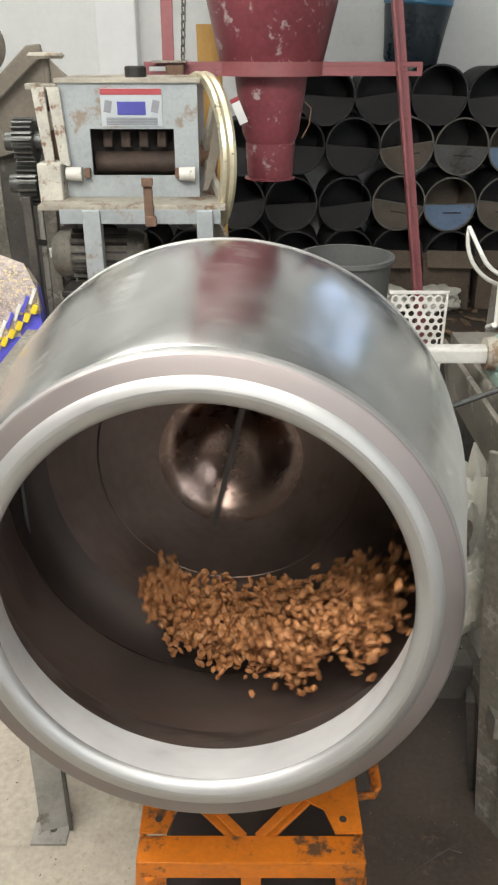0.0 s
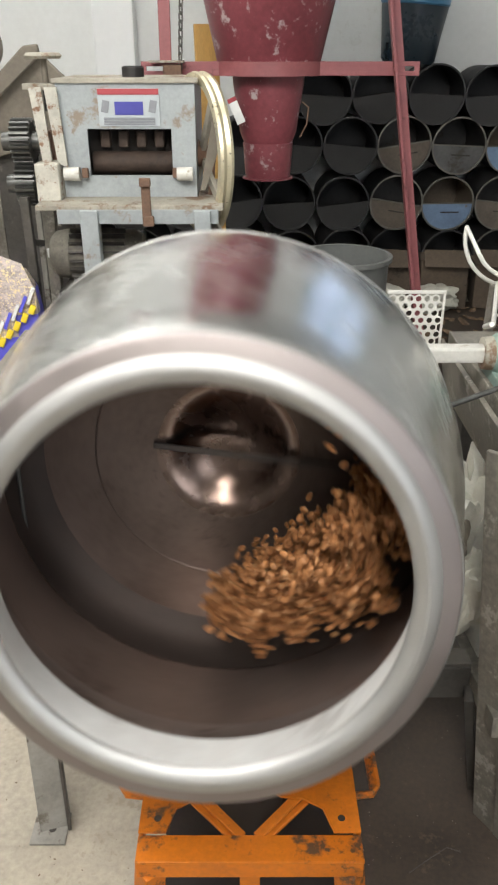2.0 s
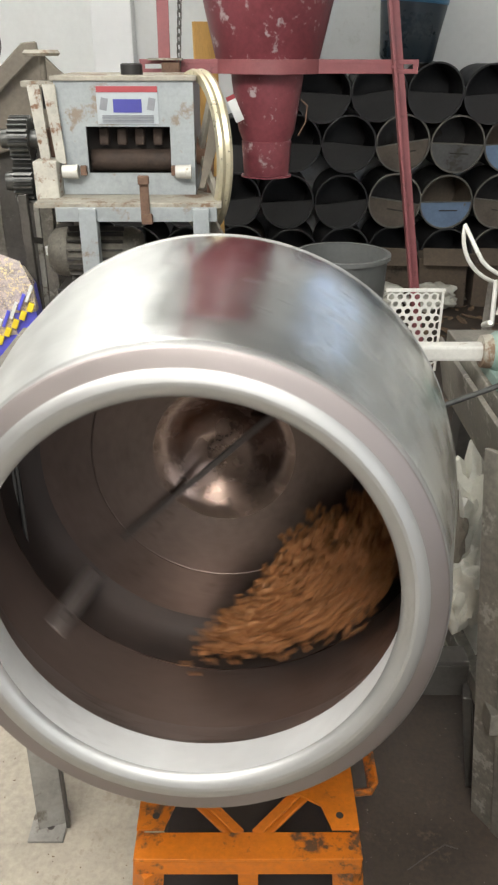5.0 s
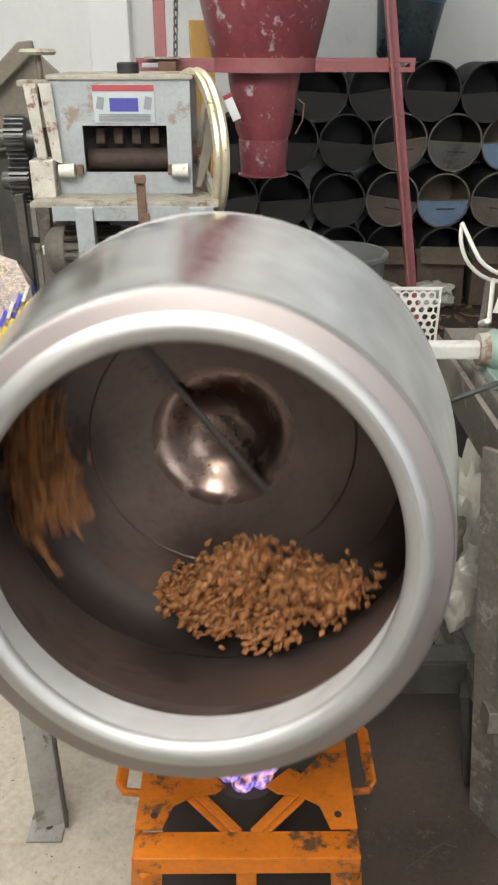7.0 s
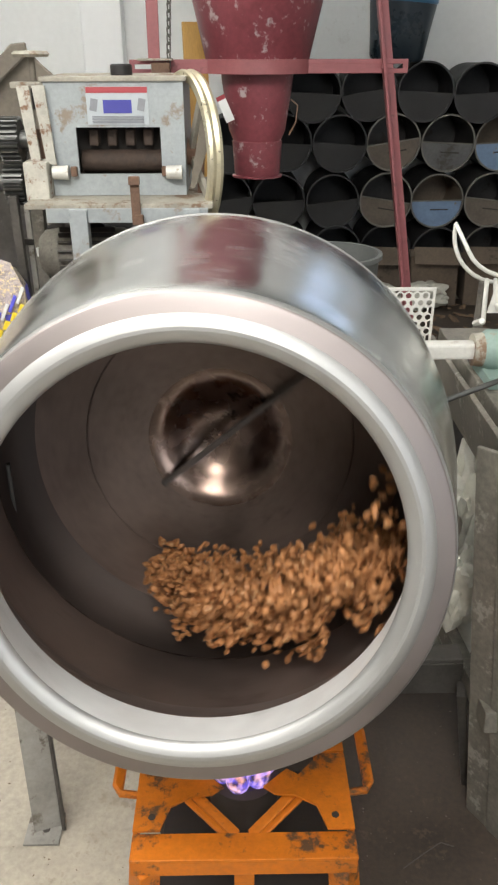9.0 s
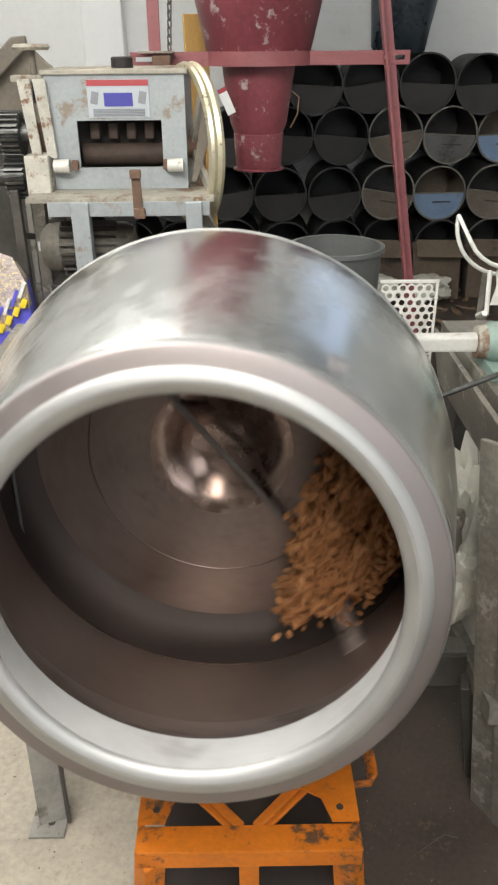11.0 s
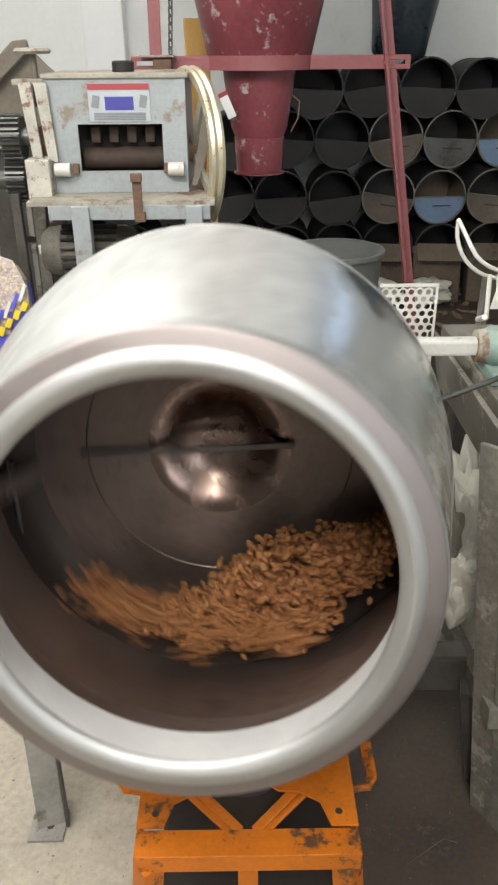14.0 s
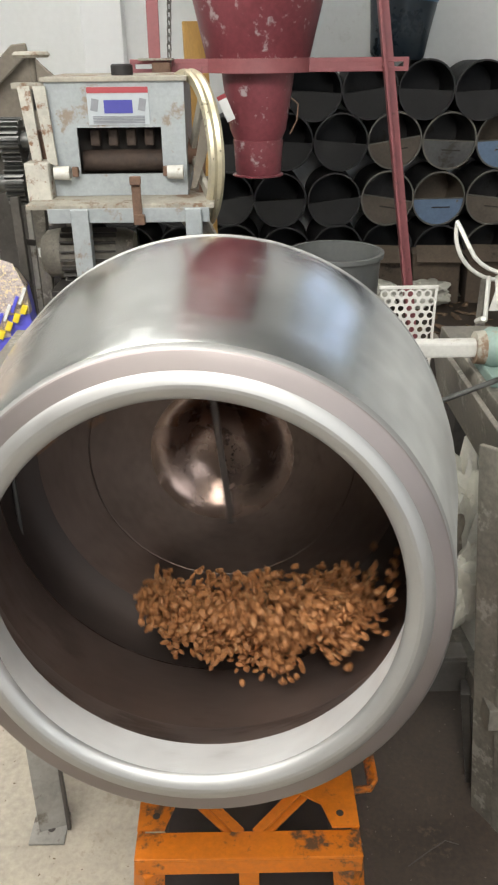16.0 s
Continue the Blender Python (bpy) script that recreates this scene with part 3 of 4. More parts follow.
# ---- the gas stove ----
def build_stove():
    s = thing("gas_stove", pose(0.003, 0.997, 0), "scorched orange steel gas stove under the drum", "stove")
    z, w = 0.34, 0.185
    o = M["orange"]
    for sx in (-1, 1):
        for sy in (-1, 1):
            part("leg", bar((sx * (w - 0.018), sy * (w - 0.014), z - 0.062), (sx * (w + 0.004), sy * (w + 0.002), 0.0), 0.04, 0.04, 0.004), o, s)
    for sy in (-1, 1):
        part("rail", box(2 * w + 0.006, 0.008, 0.034, 0.002, (0, sy * w, z - 0.047)), o, s, "scorched orange rail")
        part("rail", box(2 * w + 0.008, 0.05, 0.006, 0.002, (0, sy * (w - 0.021), z - 0.028)), o, s)
        part("stud", box(0.034, 0.008, 0.26, 0.002, (0, sy * (w - 0.006), z - 0.19)), o, s)
    for sx in (-1, 1):
        part("rail", box(0.008, 2 * w - 0.07, 0.034, 0.002, (sx * w, 0, z - 0.045)), o, s)
    # corner plates that run into four pot supports pointing at the burner
    for sx in (-1, 1):
        for sy in (-1, 1):
            pts = [(-w, -w + 0.03), (-w + 0.045, -w + 0.03), (-w + 0.06, -w + 0.075), (-w + 0.095, -w + 0.095), (-0.055, -w + 0.098), (-0.035, -0.072), (-0.078, -0.035), (-0.098, -0.048), (-0.14, -0.003), (-w, -0.003)]
            b2 = bmesh.new()
            f = b2.faces.new([b2.verts.new((x * -sx, y * -sy, 0)) for x, y in pts])
            got = bmesh.ops.extrude_face_region(b2, geom=[f])
            bmesh.ops.translate(b2, vec=(0, 0, 0.005), verts=[v for v in got["geom"] if isinstance(v, bmesh.types.BMVert)])
            bmesh.ops.translate(b2, vec=(0, 0, z), verts=b2.verts)
            c = part("corner_plate", b2, o, s, "orange corner plate with a pot support")
            # the hole is a dark disc, its shade put into the colour
            part("hole", lathe([(0.0, z + 0.0058), (0.006, z + 0.0058), (0.0065, z + 0.005)], 12, m=pose(-sx * -(w - 0.03), -sy * -(w - 0.055), 0)), M["cast"], c)
        # grip at the side
        g = [(sx * w, -0.075, z - 0.01), (sx * (w + 0.03), -0.075, z - 0.005), (sx * (w + 0.036), -0.065, z), (sx * (w + 0.036), 0.05, z), (sx * (w + 0.03), 0.06, z), (sx * w, 0.06, z)]
        part("grip", tube(g, 0.007, 8, flat=1.6), o, s, "orange carrying grip", True)
    for sx in (-1, 1):
        part("strut", bar((sx * 0.012, -w + 0.045, z - 0.03), (sx * 0.09, -0.075, z - 0.004), 0.018, 0.006), o, s)
        part("strut", bar((sx * 0.028, -w + 0.045, z - 0.036), (sx * 0.10, -0.085, z - 0.010), 0.012, 0.006), o, s)
    ring = [(0.055, 0.20), (0.062, 0.20), (0.066, 0.26), (0.066, 0.285), (0.052, 0.29), (0.045, 0.275), (0.02, 0.27), (0.0, 0.27)]
    part("burner", lathe(ring, 40, m=pose(0, 0.0, 0.015)), M["cast"], s, "sooty cast-iron burner cup", True)
    part("gas_pipe", tube([(0, 0.0, 0.22), (0, 0.0, 0.13), (0, 0.1, 0.12), (0, 0.3, 0.12)], 0.012), M["cast"], s, "", True)
    part("shelf", box(2 * w - 0.05, 2 * w - 0.05, 0.006, 0.001, (0, 0, 0.10)), M["cast"], s, "sooty drip tray")
    return s


build_stove()


def build_flame():
    """Tongues of gas flame over the burner, each a closed, pointed body."""
    rng = random.Random(4)
    for k in range(9):
        a = 2 * math.pi * k / 7
        r = 0.028 if k < 7 else 0.008
        hgt = rng.uniform(0.075, 0.11)
        prof = [(0.0, 0.0), (0.014, 0.004), (0.021, 0.022), (0.020, hgt * 0.5), (0.010, hgt * 0.8), (0.0, hgt)]
        ob = new("gas_flame", solid("gas_flame", lathe(prof, 14), M["flame"], True, 80))
        tagged(ob, "translucent blue and pink gas flame tongue above the burner", "flame", "flame tongues")
        FLAMES.append((ob, a, r, rng.uniform(0, 6.28)))


FLAMES = []
build_flame()


# ---- roasted nuts in the drum ----
def nut_mesh(bm, m, s):
    """One nut: a flattened, pointed seed."""
    prof = [(0.0, -1.0), (0.28, -0.86), (0.47, -0.45), (0.5, 0.05), (0.36, 0.55), (0.16, 0.88), (0.0, 1.0)]
    b2 = lathe(prof, 7)
    bmesh.ops.transform(b2, matrix=m @ Matrix.Diagonal((s * 1.12, s * 0.85, s * 0.86, 1)), verts=b2.verts)
    return merge(bm, b2)


NUTS = []


def build_nuts():
    rng = random.Random(11)
    meshes = []
    for k in range(10):
        bm = bmesh.new()
        for i in range(18):
            d = Vector((rng.gauss(0, 1), rng.gauss(0, 1), rng.gauss(0, 1))).normalized() * rng.uniform(0.006, 0.036)
            nut_mesh(bm, Matrix.Translation(d) @ Euler([rng.uniform(0, 6.3) for _ in range(3)]).to_matrix().to_4x4(), rng.uniform(0.008, 0.0105))
        meshes.append(solid("nut_clump", bm, M["nut"], True))
    single = []
    for k in range(6):
        bm = bmesh.new()
        nut_mesh(bm, Matrix.Identity(4), rng.uniform(0.0085, 0.0115))
        single.append(solid("nut", bm, M["nut"], True))
    for k in range(300):
        ob = new("nut_clump", meshes[k % 10])
        tagged(ob, "close cluster of roasted orange-brown nuts tumbling in the drum", "nuts", "nuts in the drum", "stuff")
        NUTS.append((ob, k % 5 == 0, False))
    for k in range(300):
        ob = new("nut", single[k % 6])
        tagged(ob, "single roasted orange-brown nut tumbling in the drum", "nut", "loose nuts in the drum")
        NUTS.append((ob, k % 5 == 0, True))


build_nuts()

# the heap through one turn: seconds, middle angle from the right-hand side, half its width (degrees), looseness, mound (m), share fanned out over the wall
HEAP = [(0.0, -73, 49, 0.07, 0.06, 0.95), (0.1, -77, 38, 0.05, 0.12, 0.55), (0.2, -74, 31, 0.02, 0.17, 0.05), (0.3, -66, 44, 0.02, 0.10, 0.0), (0.4, -54, 44, 0.0, 0.09, 0.0),
        (0.5, -32, 44, 0.0, 0.09, 0.0), (0.6, -17, 45, 0.0, 0.10, 0.0), (0.7, -11, 45, 0.01, 0.09, 0.05), (0.8, -21, 52, 0.08, 0.09, 0.5), (0.9, -46, 52, 0.10, 0.08, 0.85), (1.0, -66, 49, 0.09, 0.06, 1.0), (1.1357, -73, 49, 0.07, 0.06, 0.95)]
# the share that rides over the top on the paddle and drops on the other side
RIDE = [(0.0, 92, 14, 0.10, 0.0, 0.0), (0.1, 146, 22, 0.09, 0.0, 0.0), (0.2, 200, 18, 0.10, 0.0, 0.0), (0.3, 246, 34, 0.05, 0.0, 0.0), (0.4, 288, 40, 0.01, 0.03, 0.0), (0.5, 318, 38, 0.0, 0.04, 0.0), (0.6, 330, 34, 0.0, 0.04, 0.0),
        (0.7, 338, 28, 0.0, 0.02, 0.0), (0.8, 346, 20, 0.04, 0.0, 0.0), (0.9, 372, 14, 0.06, 0.0, 0.0), (1.0, 404, 12, 0.08, 0.0, 0.0), (1.1357, 452, 14, 0.10, 0.0, 0.0)]


def on_table(table, t):
    t = (turned(t) % 1.0) * PERIOD
    for p, q in zip(table, table[1:]):
        if p[0] <= t <= q[0]:
            k = (t - p[0]) / (q[0] - p[0])
            return [a + (b - a) * k for a, b in zip(p[1:], q[1:])]
    return list(table[-1][1:])


def wall_radius(s):
    return 0.324 + (min(s, 0.505) - 0.117) * 0.205 - max(0.0, s - 0.505) * 1.2


def nut_rows(ride, loose, rng):
    u, v = rng.uniform(-1, 1), rng.uniform(0, 0.8)
    if loose and rng.random() < 0.85:
        v = rng.uniform(0.86, 1.06)
    s0 = rng.uniform(0.405, 0.508)
    if loose:
        s0 = rng.choice((rng.uniform(0.375, 0.415), rng.uniform(0.39, 0.52)))
    fly = rng.random() ** 2
    spread = rng.random() ** 0.8
    rows = []
    base = Euler([rng.uniform(0, 6.3) for _ in range(3)]).to_matrix().to_4x4()
    wob = [rng.uniform(0, 6.28) for _ in range(3)]
    for k in range(241):
        t = k / 15
        mid, half, slack, mound, fan = on_table(RIDE if ride else HEAP, t)
        w = 2 * math.pi * turned(t)
        off = half * u * (1 + (0.25 + 2.0 * slack if loose else 0.0) * fly)
        a = radians(mid + off + (220 * slack * fly if loose and not ride else 0.0))
        s = s0 + 0.008 * math.sin(w + wob[0]) - slack * fly * (1.6 if loose else 0.9) - fan * spread * min(1.0, 0.55 * (1 + u)) * 0.25
        clear = 0.010 if loose else 0.034
        rim = wall_radius(s) - clear
        chord = rim * math.cos(radians(half)) / max(0.5, math.cos(radians(min(abs(off), half))))
        deep = rim - chord + mound * max(0.0, 1 - u * u)
        r = max(0.05, rim - deep * v * (1 - 0.3 * fan) - slack * (0.8 if loose else 1.0) * fly)
        if u < 0 and not ride:
            # the trailing end slides off the wall on to the dished back
            away = max(fan, min(1.0, mound / 0.2)) * u * u
            r = max(0.05, r - 0.085 * away)
            s += 0.03 * away
        local = Vector((r * math.cos(a), s, r * math.sin(a)))
        m = drum_frame(t) @ Matrix.Translation(local) @ Matrix.Rotation(-a - 0.5 * math.sin(w + wob[1]), 4, "Y") @ base
        rows.append((t, m))
    return rows


# ---- the mill on its table ----
def build_mill():
    m = thing("grinding_mill", pose(-0.385, 2.6, 0), "pale grey grinding mill with gears and brass belt wheel", "mill")
    # front plate with the dark feed opening
    x0, x1, z0, z1 = -0.205, 0.222, 1.075, 1.41
    ox0, ox1, oz0, oz1 = -0.118, 0.146, 1.141, 1.28
    fr = box(x1 - x0, 0.012, z1 - oz1, 0, ((x0 + x1) / 2, 0, (z1 + oz1) / 2))
    box(x1 - x0, 0.012, oz0 - z0, 0, ((x0 + x1) / 2, 0, (z0 + oz0) / 2), bm=fr)
    box(ox0 - x0, 0.012, oz1 - oz0, 0, ((x0 + ox0) / 2, 0, (oz0 + oz1) / 2), bm=fr)
    box(x1 - ox1, 0.012, oz1 - oz0, 0, ((x1 + ox1) / 2, 0, (oz0 + oz1) / 2), bm=fr)
    part("front_plate", fr, M["mill"], m, "pale grey enamelled front plate")
    part("back_panel", box(x1 - x0, 0.01, z1 - z0, 0.002, ((x0 + x1) / 2, 0.36, (z0 + z1) / 2)), M["mill"], m)
    for x in (x0 + 0.005, x1 - 0.005):
        part("side_panel", box(0.01, 0.34, z1 - z0, 0.002, (x, 0.18, (z0 + z1) / 2)), M["mill"], m)
    part("top_lid", box(x1 - x0 + 0.02, 0.39, 0.014, 0.003, ((x0 + x1) / 2, 0.18, z1 + 0.007)), M["mill_cream"], m, "cream painted top with worn edge")
    part("cap", lathe([(0, 0), (0.035, 0), (0.035, 0.03), (0.03, 0.034), (0, 0.034)], 20, m=pose(0.02, 0.12, z1 + 0.012)), M["black"], m, "black filler cap", True)
    # dark sheet that stands for the shade inside the feed opening
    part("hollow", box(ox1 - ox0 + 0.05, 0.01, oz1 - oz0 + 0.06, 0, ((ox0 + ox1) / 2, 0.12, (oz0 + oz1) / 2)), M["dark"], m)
    for k in range(4):
        part("crusher_tooth", box(0.03, 0.05, 0.05, 0.006, (ox0 + 0.045 + k * 0.058, 0.07, oz1 - 0.035)), M["mill_in"], m, "dark crusher tooth")
    part("roller", lathe([(0, ox0), (0.035, ox0), (0.035, ox1), (0, ox1)], 24, "X", m=pose(0, 0.08, oz0 + 0.03)), M["mill_in"], m, "", True)
    # printed label
    lb = part("label_plate", box(0.19, 0.003, 0.108, 0.001, (0.018, -0.0085, 1.342)), M["label_grey"], m, "pale printed label")
    part("print_band", box(0.188, 0.002, 0.017, 0, (0.018, -0.011, 1.387)), M["label_red"], lb, "dull red band")
    part("print_panel", box(0.088, 0.002, 0.038, 0, (0.018, -0.011, 1.340)), M["label_blue"], lb, "blue panel")
    for x in (-0.055, 0.092):
        part("print_mark", box(0.022, 0.002, 0.035, 0, (x, -0.011, 1.345), (0, 12, 0)), M["print_grey"], lb)
    for k in range(5):
        part("print_mark", box(0.16, 0.0018, 0.003, 0, (0.018, -0.011, 1.312 - k * 0.0045)), M["print_grey"], lb)
    # journals beside the opening
    for x in (ox0 - 0.05, ox1 + 0.045):
        part("journal", lathe([(0.0, -0.03), (0.02, -0.03), (0.022, 0.02), (0.0, 0.02)], 20, "X", m=pose(x, -0.03, oz0 + 0.008)), M["white_tube"], m, "whitened journal", True)
        part("rust_nut", box(0.02, 0.02, 0.03, 0.004, (x + (0.035 if x < 0 else -0.035), -0.02, oz0 + 0.01)), M["rust"], m, "rusty nut")
    # bearing block and the gears
    part("bearing_block", box(0.075, 0.10, 0.12, 0.006, (-0.245, -0.02, 1.125)), M["mill_white"], m, "flaking white bearing block with rust")
    part("bearing_block", box(0.05, 0.08, 0.10, 0.006, (-0.235, 0.08, 1.22)), M["rust"], m)
    for x, z in ((-0.215, 1.31), (-0.262, 1.31)):
        part("rib_plate", prism([(x, 1.18), (x + 0.03, 1.17), (x + 0.018, 1.40), (x - 0.02, 1.40)], 0.012, m=pose(0, -0.03, 0)), M["mill_white"], m, "flaking white rib plate")
    part("head_bar", box(0.12, 0.05, 0.018, 0.004, (-0.25, 0.03, 1.40)), M["mill_cream"], m)
    part("spindle", tube([(-0.24, 0.03, 1.33), (-0.24, 0.03, 1.40)], 0.012), M["black"], m, "", True)
    part("spindle", tube([(-0.245, 0.05, 1.40), (-0.245, 0.05, 1.48)], 0.010), M["canvas"], m, "", True)
    part("hand_wheel", lathe([(0, -0.006), (0.05, -0.008), (0.058, 0), (0.05, 0.009), (0, 0.01)], 28, m=pose(-0.245, 0.05, 1.485)), M["mill_cream"], m, "round cream hand wheel", True)
    for zc, yc in ((1.243, 0.0), (1.115, 0.0)):
        n = 22
        prof = []
        for k in range(n):
            for d, r in ((0.0, 0.056), (0.28, 0.056), (0.42, 0.070), (0.72, 0.070), (0.88, 0.056)):
                a = 2 * math.pi * (k + d) / n
                prof.append((r * math.cos(a), r * math.sin(a)))
        g = prism(prof, 0.06)
        bmesh.ops.transform(g, matrix=Matrix.Translation((-0.352, yc, zc)) @ pose(0, 0, 0, 0, 0, -90), verts=g.verts)
        gw = part("gear", g, M["gear"], m, "greasy dark gear wheel")
        part("gear_boss", lathe([(0, -0.02), (0.028, -0.02), (0.03, 0.0), (0.03, 0.10), (0.0, 0.10)], 20, "X", m=pose(-0.367, yc, zc)), M["gear"], gw, "", True)
    # belt wheel on the far side: a wide thin rim and spokes
    wc = Vector((0.232, 0.1, 1.19))
    tilt = pose(*wc, 0, 0, 22)
    w = part("belt_wheel", lathe([(0.222, -0.022), (0.248, -0.022), (0.252, -0.012), (0.246, 0.0), (0.252, 0.012), (0.248, 0.022), (0.222, 0.022), (0.218, 0)], 72, "X", True, m=tilt), M["brass"], m, "worn brass-coloured grooved belt wheel", True)
    for k in range(4):
        part("spoke", bar((0, 0, 0.02), (0, 0, 0.222), 0.016, 0.03), M["mill_cream"], w, m=tilt @ pose(0, 0, 0, 35 + 90 * k, 0, 0))
    part("boss", lathe([(0, -0.04), (0.035, -0.04), (0.035, 0.04), (0, 0.04)], 20, "X", m=tilt), M["rust"], w, "", True)
    part("guard_fin", prism([(0.235, 1.10), (0.25, 1.10), (0.32, 1.29), (0.285, 1.36)], 0.006, m=pose(0, -0.03, 0)), M["canvas"], m, "pale triangular fin")
    # table
    t = part("table_top", box(0.58, 0.56, 0.016, 0.003, (0.02, 0.12, 1.066)), M["mill_cream"], m, "worn table top")
    part("apron", box(0.50, 0.012, 0.045, 0.003, (0.045, -0.155, 1.04)), M["mill"], t, "chipped grey angle iron")
    part("apron", bar((-0.27, 0.30, 1.04), (-0.20, -0.155, 1.04), 0.012, 0.06), M["frame"], t)
    for x, y, dx in ((-0.105, -0.15, 0.0), (0.245, -0.15, 0.02), (-0.245, 0.38, 0.0), (0.25, 0.38, 0.0), (-0.345, 0.30, -0.02)):
        part("leg", bar((x, y, 1.06), (x + dx, y, 0.0), 0.055 if y < 0 else 0.04, 0.05), M["mill"] if y < 0 else M["frame"], m, "grey painted leg")
    part("hang_strap", box(0.028, 0.01, 0.13, 0.003, (0.075, -0.17, 1.09)), M["rust"], m, "rusty hanging strap")
    part("strap_nut", box(0.034, 0.02, 0.025, 0.004, (0.075, -0.178, 1.145)), M["rust"], m)
    part("strap_nut", box(0.034, 0.02, 0.03, 0.004, (0.08, -0.178, 1.03)), M["rust"], m)
    part("side_post", bar((0.262, 0.05, 1.0), (0.275, 0.05, 1.30), 0.03, 0.02), M["rust"], m, "rusty upright")
    part("brace", bar((0.25, -0.13, 1.06), (0.34, 0.0, 0.85), 0.05, 0.01), M["mill_cream"], m)
    # the motor under the table, with cooling fins
    mo = part("motor", lathe([(0, -0.14), (0.07, -0.14), (0.085, -0.12), (0.085, 0.12), (0.07, 0.15), (0.0, 0.15)], 32, "X", m=pose(-0.13, 0.12, 0.86)), M["frame"], m, "dusty electric motor", True)
    for k in range(11):
        a = radians(-70 + 18 * k)
        part("fin", box(0.19, 0.02, 0.006, 0.001), M["frame_dark"], mo, m=pose(-0.13, 0.12, 0.86) @ pose(0, 0, 0, math.degrees(a), 0, 0) @ pose(0, -0.092, 0))
    part("motor_cap", lathe([(0, -0.17), (0.06, -0.17), (0.08, -0.15), (0.088, -0.10), (0.08, -0.10)], 28, "X", m=pose(-0.13, 0.12, 0.86)), M["frame"], mo, "", True)
    part("motor_shelf", box(0.50, 0.40, 0.02, 0.003, (0.0, 0.14, 0.765)), M["frame_dark"], m)
    part("white_knob", lathe([(0, -0.02), (0.02, -0.015), (0.022, 0.012), (0.0, 0.02)], 14, m=pose(-0.295, 0.1, 0.87)), M["white"], m, "small white knob", True)
    return m


build_mill()


# ---- red cyclone hopper hung in its bars ----
def build_hopper():
    h = thing("cyclone_hopper", pose(0.085, 3.4, 0), "chipped maroon painted cyclone hopper", "hopper")
    part("cone", lathe([(0.40, 2.35), (0.40, 2.05), (0.265, 1.72), (0.205, 1.46), (0.20, 1.455)], 56), M["red"], h, "chipped maroon cone", True)
    part("flange", lathe([(0.20, 1.462), (0.222, 1.462), (0.222, 1.412), (0.20, 1.412)], 56, close=True), M["red_bar"], h, "maroon flange", True)
    part("neck", lathe([(0.145, 1.415), (0.142, 1.38), (0.115, 1.20), (0.100, 1.165), (0.098, 1.155)], 48), M["red"], h, "chipped maroon neck", True)
    part("spout", lathe([(0.096, 1.165), (0.103, 1.16), (0.095, 1.04), (0.092, 1.028), (0.105, 1.026), (0.105, 1.02), (0.088, 1.02), (0.09, 1.15)], 48), M["red"], h, "", True)
    part("tag", box(0.034, 0.004, 0.10, 0.001, (-0.128, -0.15, 1.29), (8, -24, 0)), M["white"], h, "white paper tag")
    part("tag_top", box(0.035, 0.005, 0.016, 0.001, (-0.145, -0.156, 1.329), (8, -24, 0)), M["label_red"], h)
    part("handle", tube([(0.13, -0.10, 1.32), (0.155, -0.12, 1.30), (0.15, -0.12, 1.24), (0.125, -0.1, 1.19)], 0.003), M["rust"], h, "", True)
    fr = thing("hopper_frame", pose(0, 3.28, 0), "faded maroon flat-bar frame holding the hopper", "frame")
    # slotted cross bars
    def slotted(x0, x1, slot_left, y):
        z0, z1 = 1.412, 1.462
        s0, s1 = (x0 + 0.02, x0 + 0.11) if slot_left else (x1 - 0.085, x1 - 0.02)
        bm = box(x1 - x0, 0.012, 0.017, 0.002, ((x0 + x1) / 2, y, z0 + 0.0085))
        box(x1 - x0, 0.012, 0.017, 0.002, ((x0 + x1) / 2, y, z1 - 0.0085), bm=bm)
        a, b = (s1, x1) if slot_left else (x0, s0)
        box(b - a, 0.011, 0.018, 0, ((a + b) / 2, y, (z0 + z1) / 2), bm=bm)
        a, b = (x0, s0) if slot_left else (s1, x1)
        box(b - a, 0.011, 0.018, 0, ((a + b) / 2, y, (z0 + z1) / 2), bm=bm)
        return bm
    part("cross_bar", slotted(0.255, 0.665, False, 0.02), M["red_bar"], fr, "slotted maroon bar")
    part("cross_bar", slotted(-0.41, 0.02, True, 0.02), M["red_bar"], fr, "slotted maroon bar")
    p = part("post", bar((0.507, 0.0, 1.80), (0.815, 0.0, 0.0), 0.046, 0.012), M["red_bar"], fr, "drilled maroon post")
    part("post_edge", bar((0.527, 0.02, 1.80), (0.835, 0.02, 0.0), 0.008, 0.04), M["red_bar"], fr)
    for k in range(5):
        z = 1.555 - 0.033 * k if k < 3 else 1.43 - 0.02 * (k - 3)
        x = 0.507 + (1.80 - z) * 0.171
        part("hole", lathe([(0, 0), (0.006, 0), (0.006, 0.004)], 10, "Y", m=pose(x, -0.0075, z)), M["dark"], p)
    part("bolt", lathe([(0, -0.012), (0.012, -0.012), (0.013, 0.0), (0.0, 0.0)], 8, "Y", m=pose(0.569, -0.005, 1.438)), M["red_bar"], fr, "", True)
    part("post", bar((-0.30, 0.0, 3.3), (-0.312, 0.0, 1.46), 0.045, 0.012, twist=90), M["red_bar"], fr, "maroon hanger")
    cl = part("clamp", box(0.07, 0.05, 0.055, 0.008, (-0.285, -0.03, 1.425)), M["rust"], fr, "rusty clamp")
    part("clamp_plate", box(0.13, 0.07, 0.008, 0.002, (-0.305, -0.03, 1.462)), M["mill_cream"], cl)
    part("clamp_bolt", lathe([(0, -0.05), (0.012, -0.05), (0.012, 0.02), (0, 0.02)], 10, m=pose(-0.262, -0.045, 1.41)), M["rust"], cl, "", True)
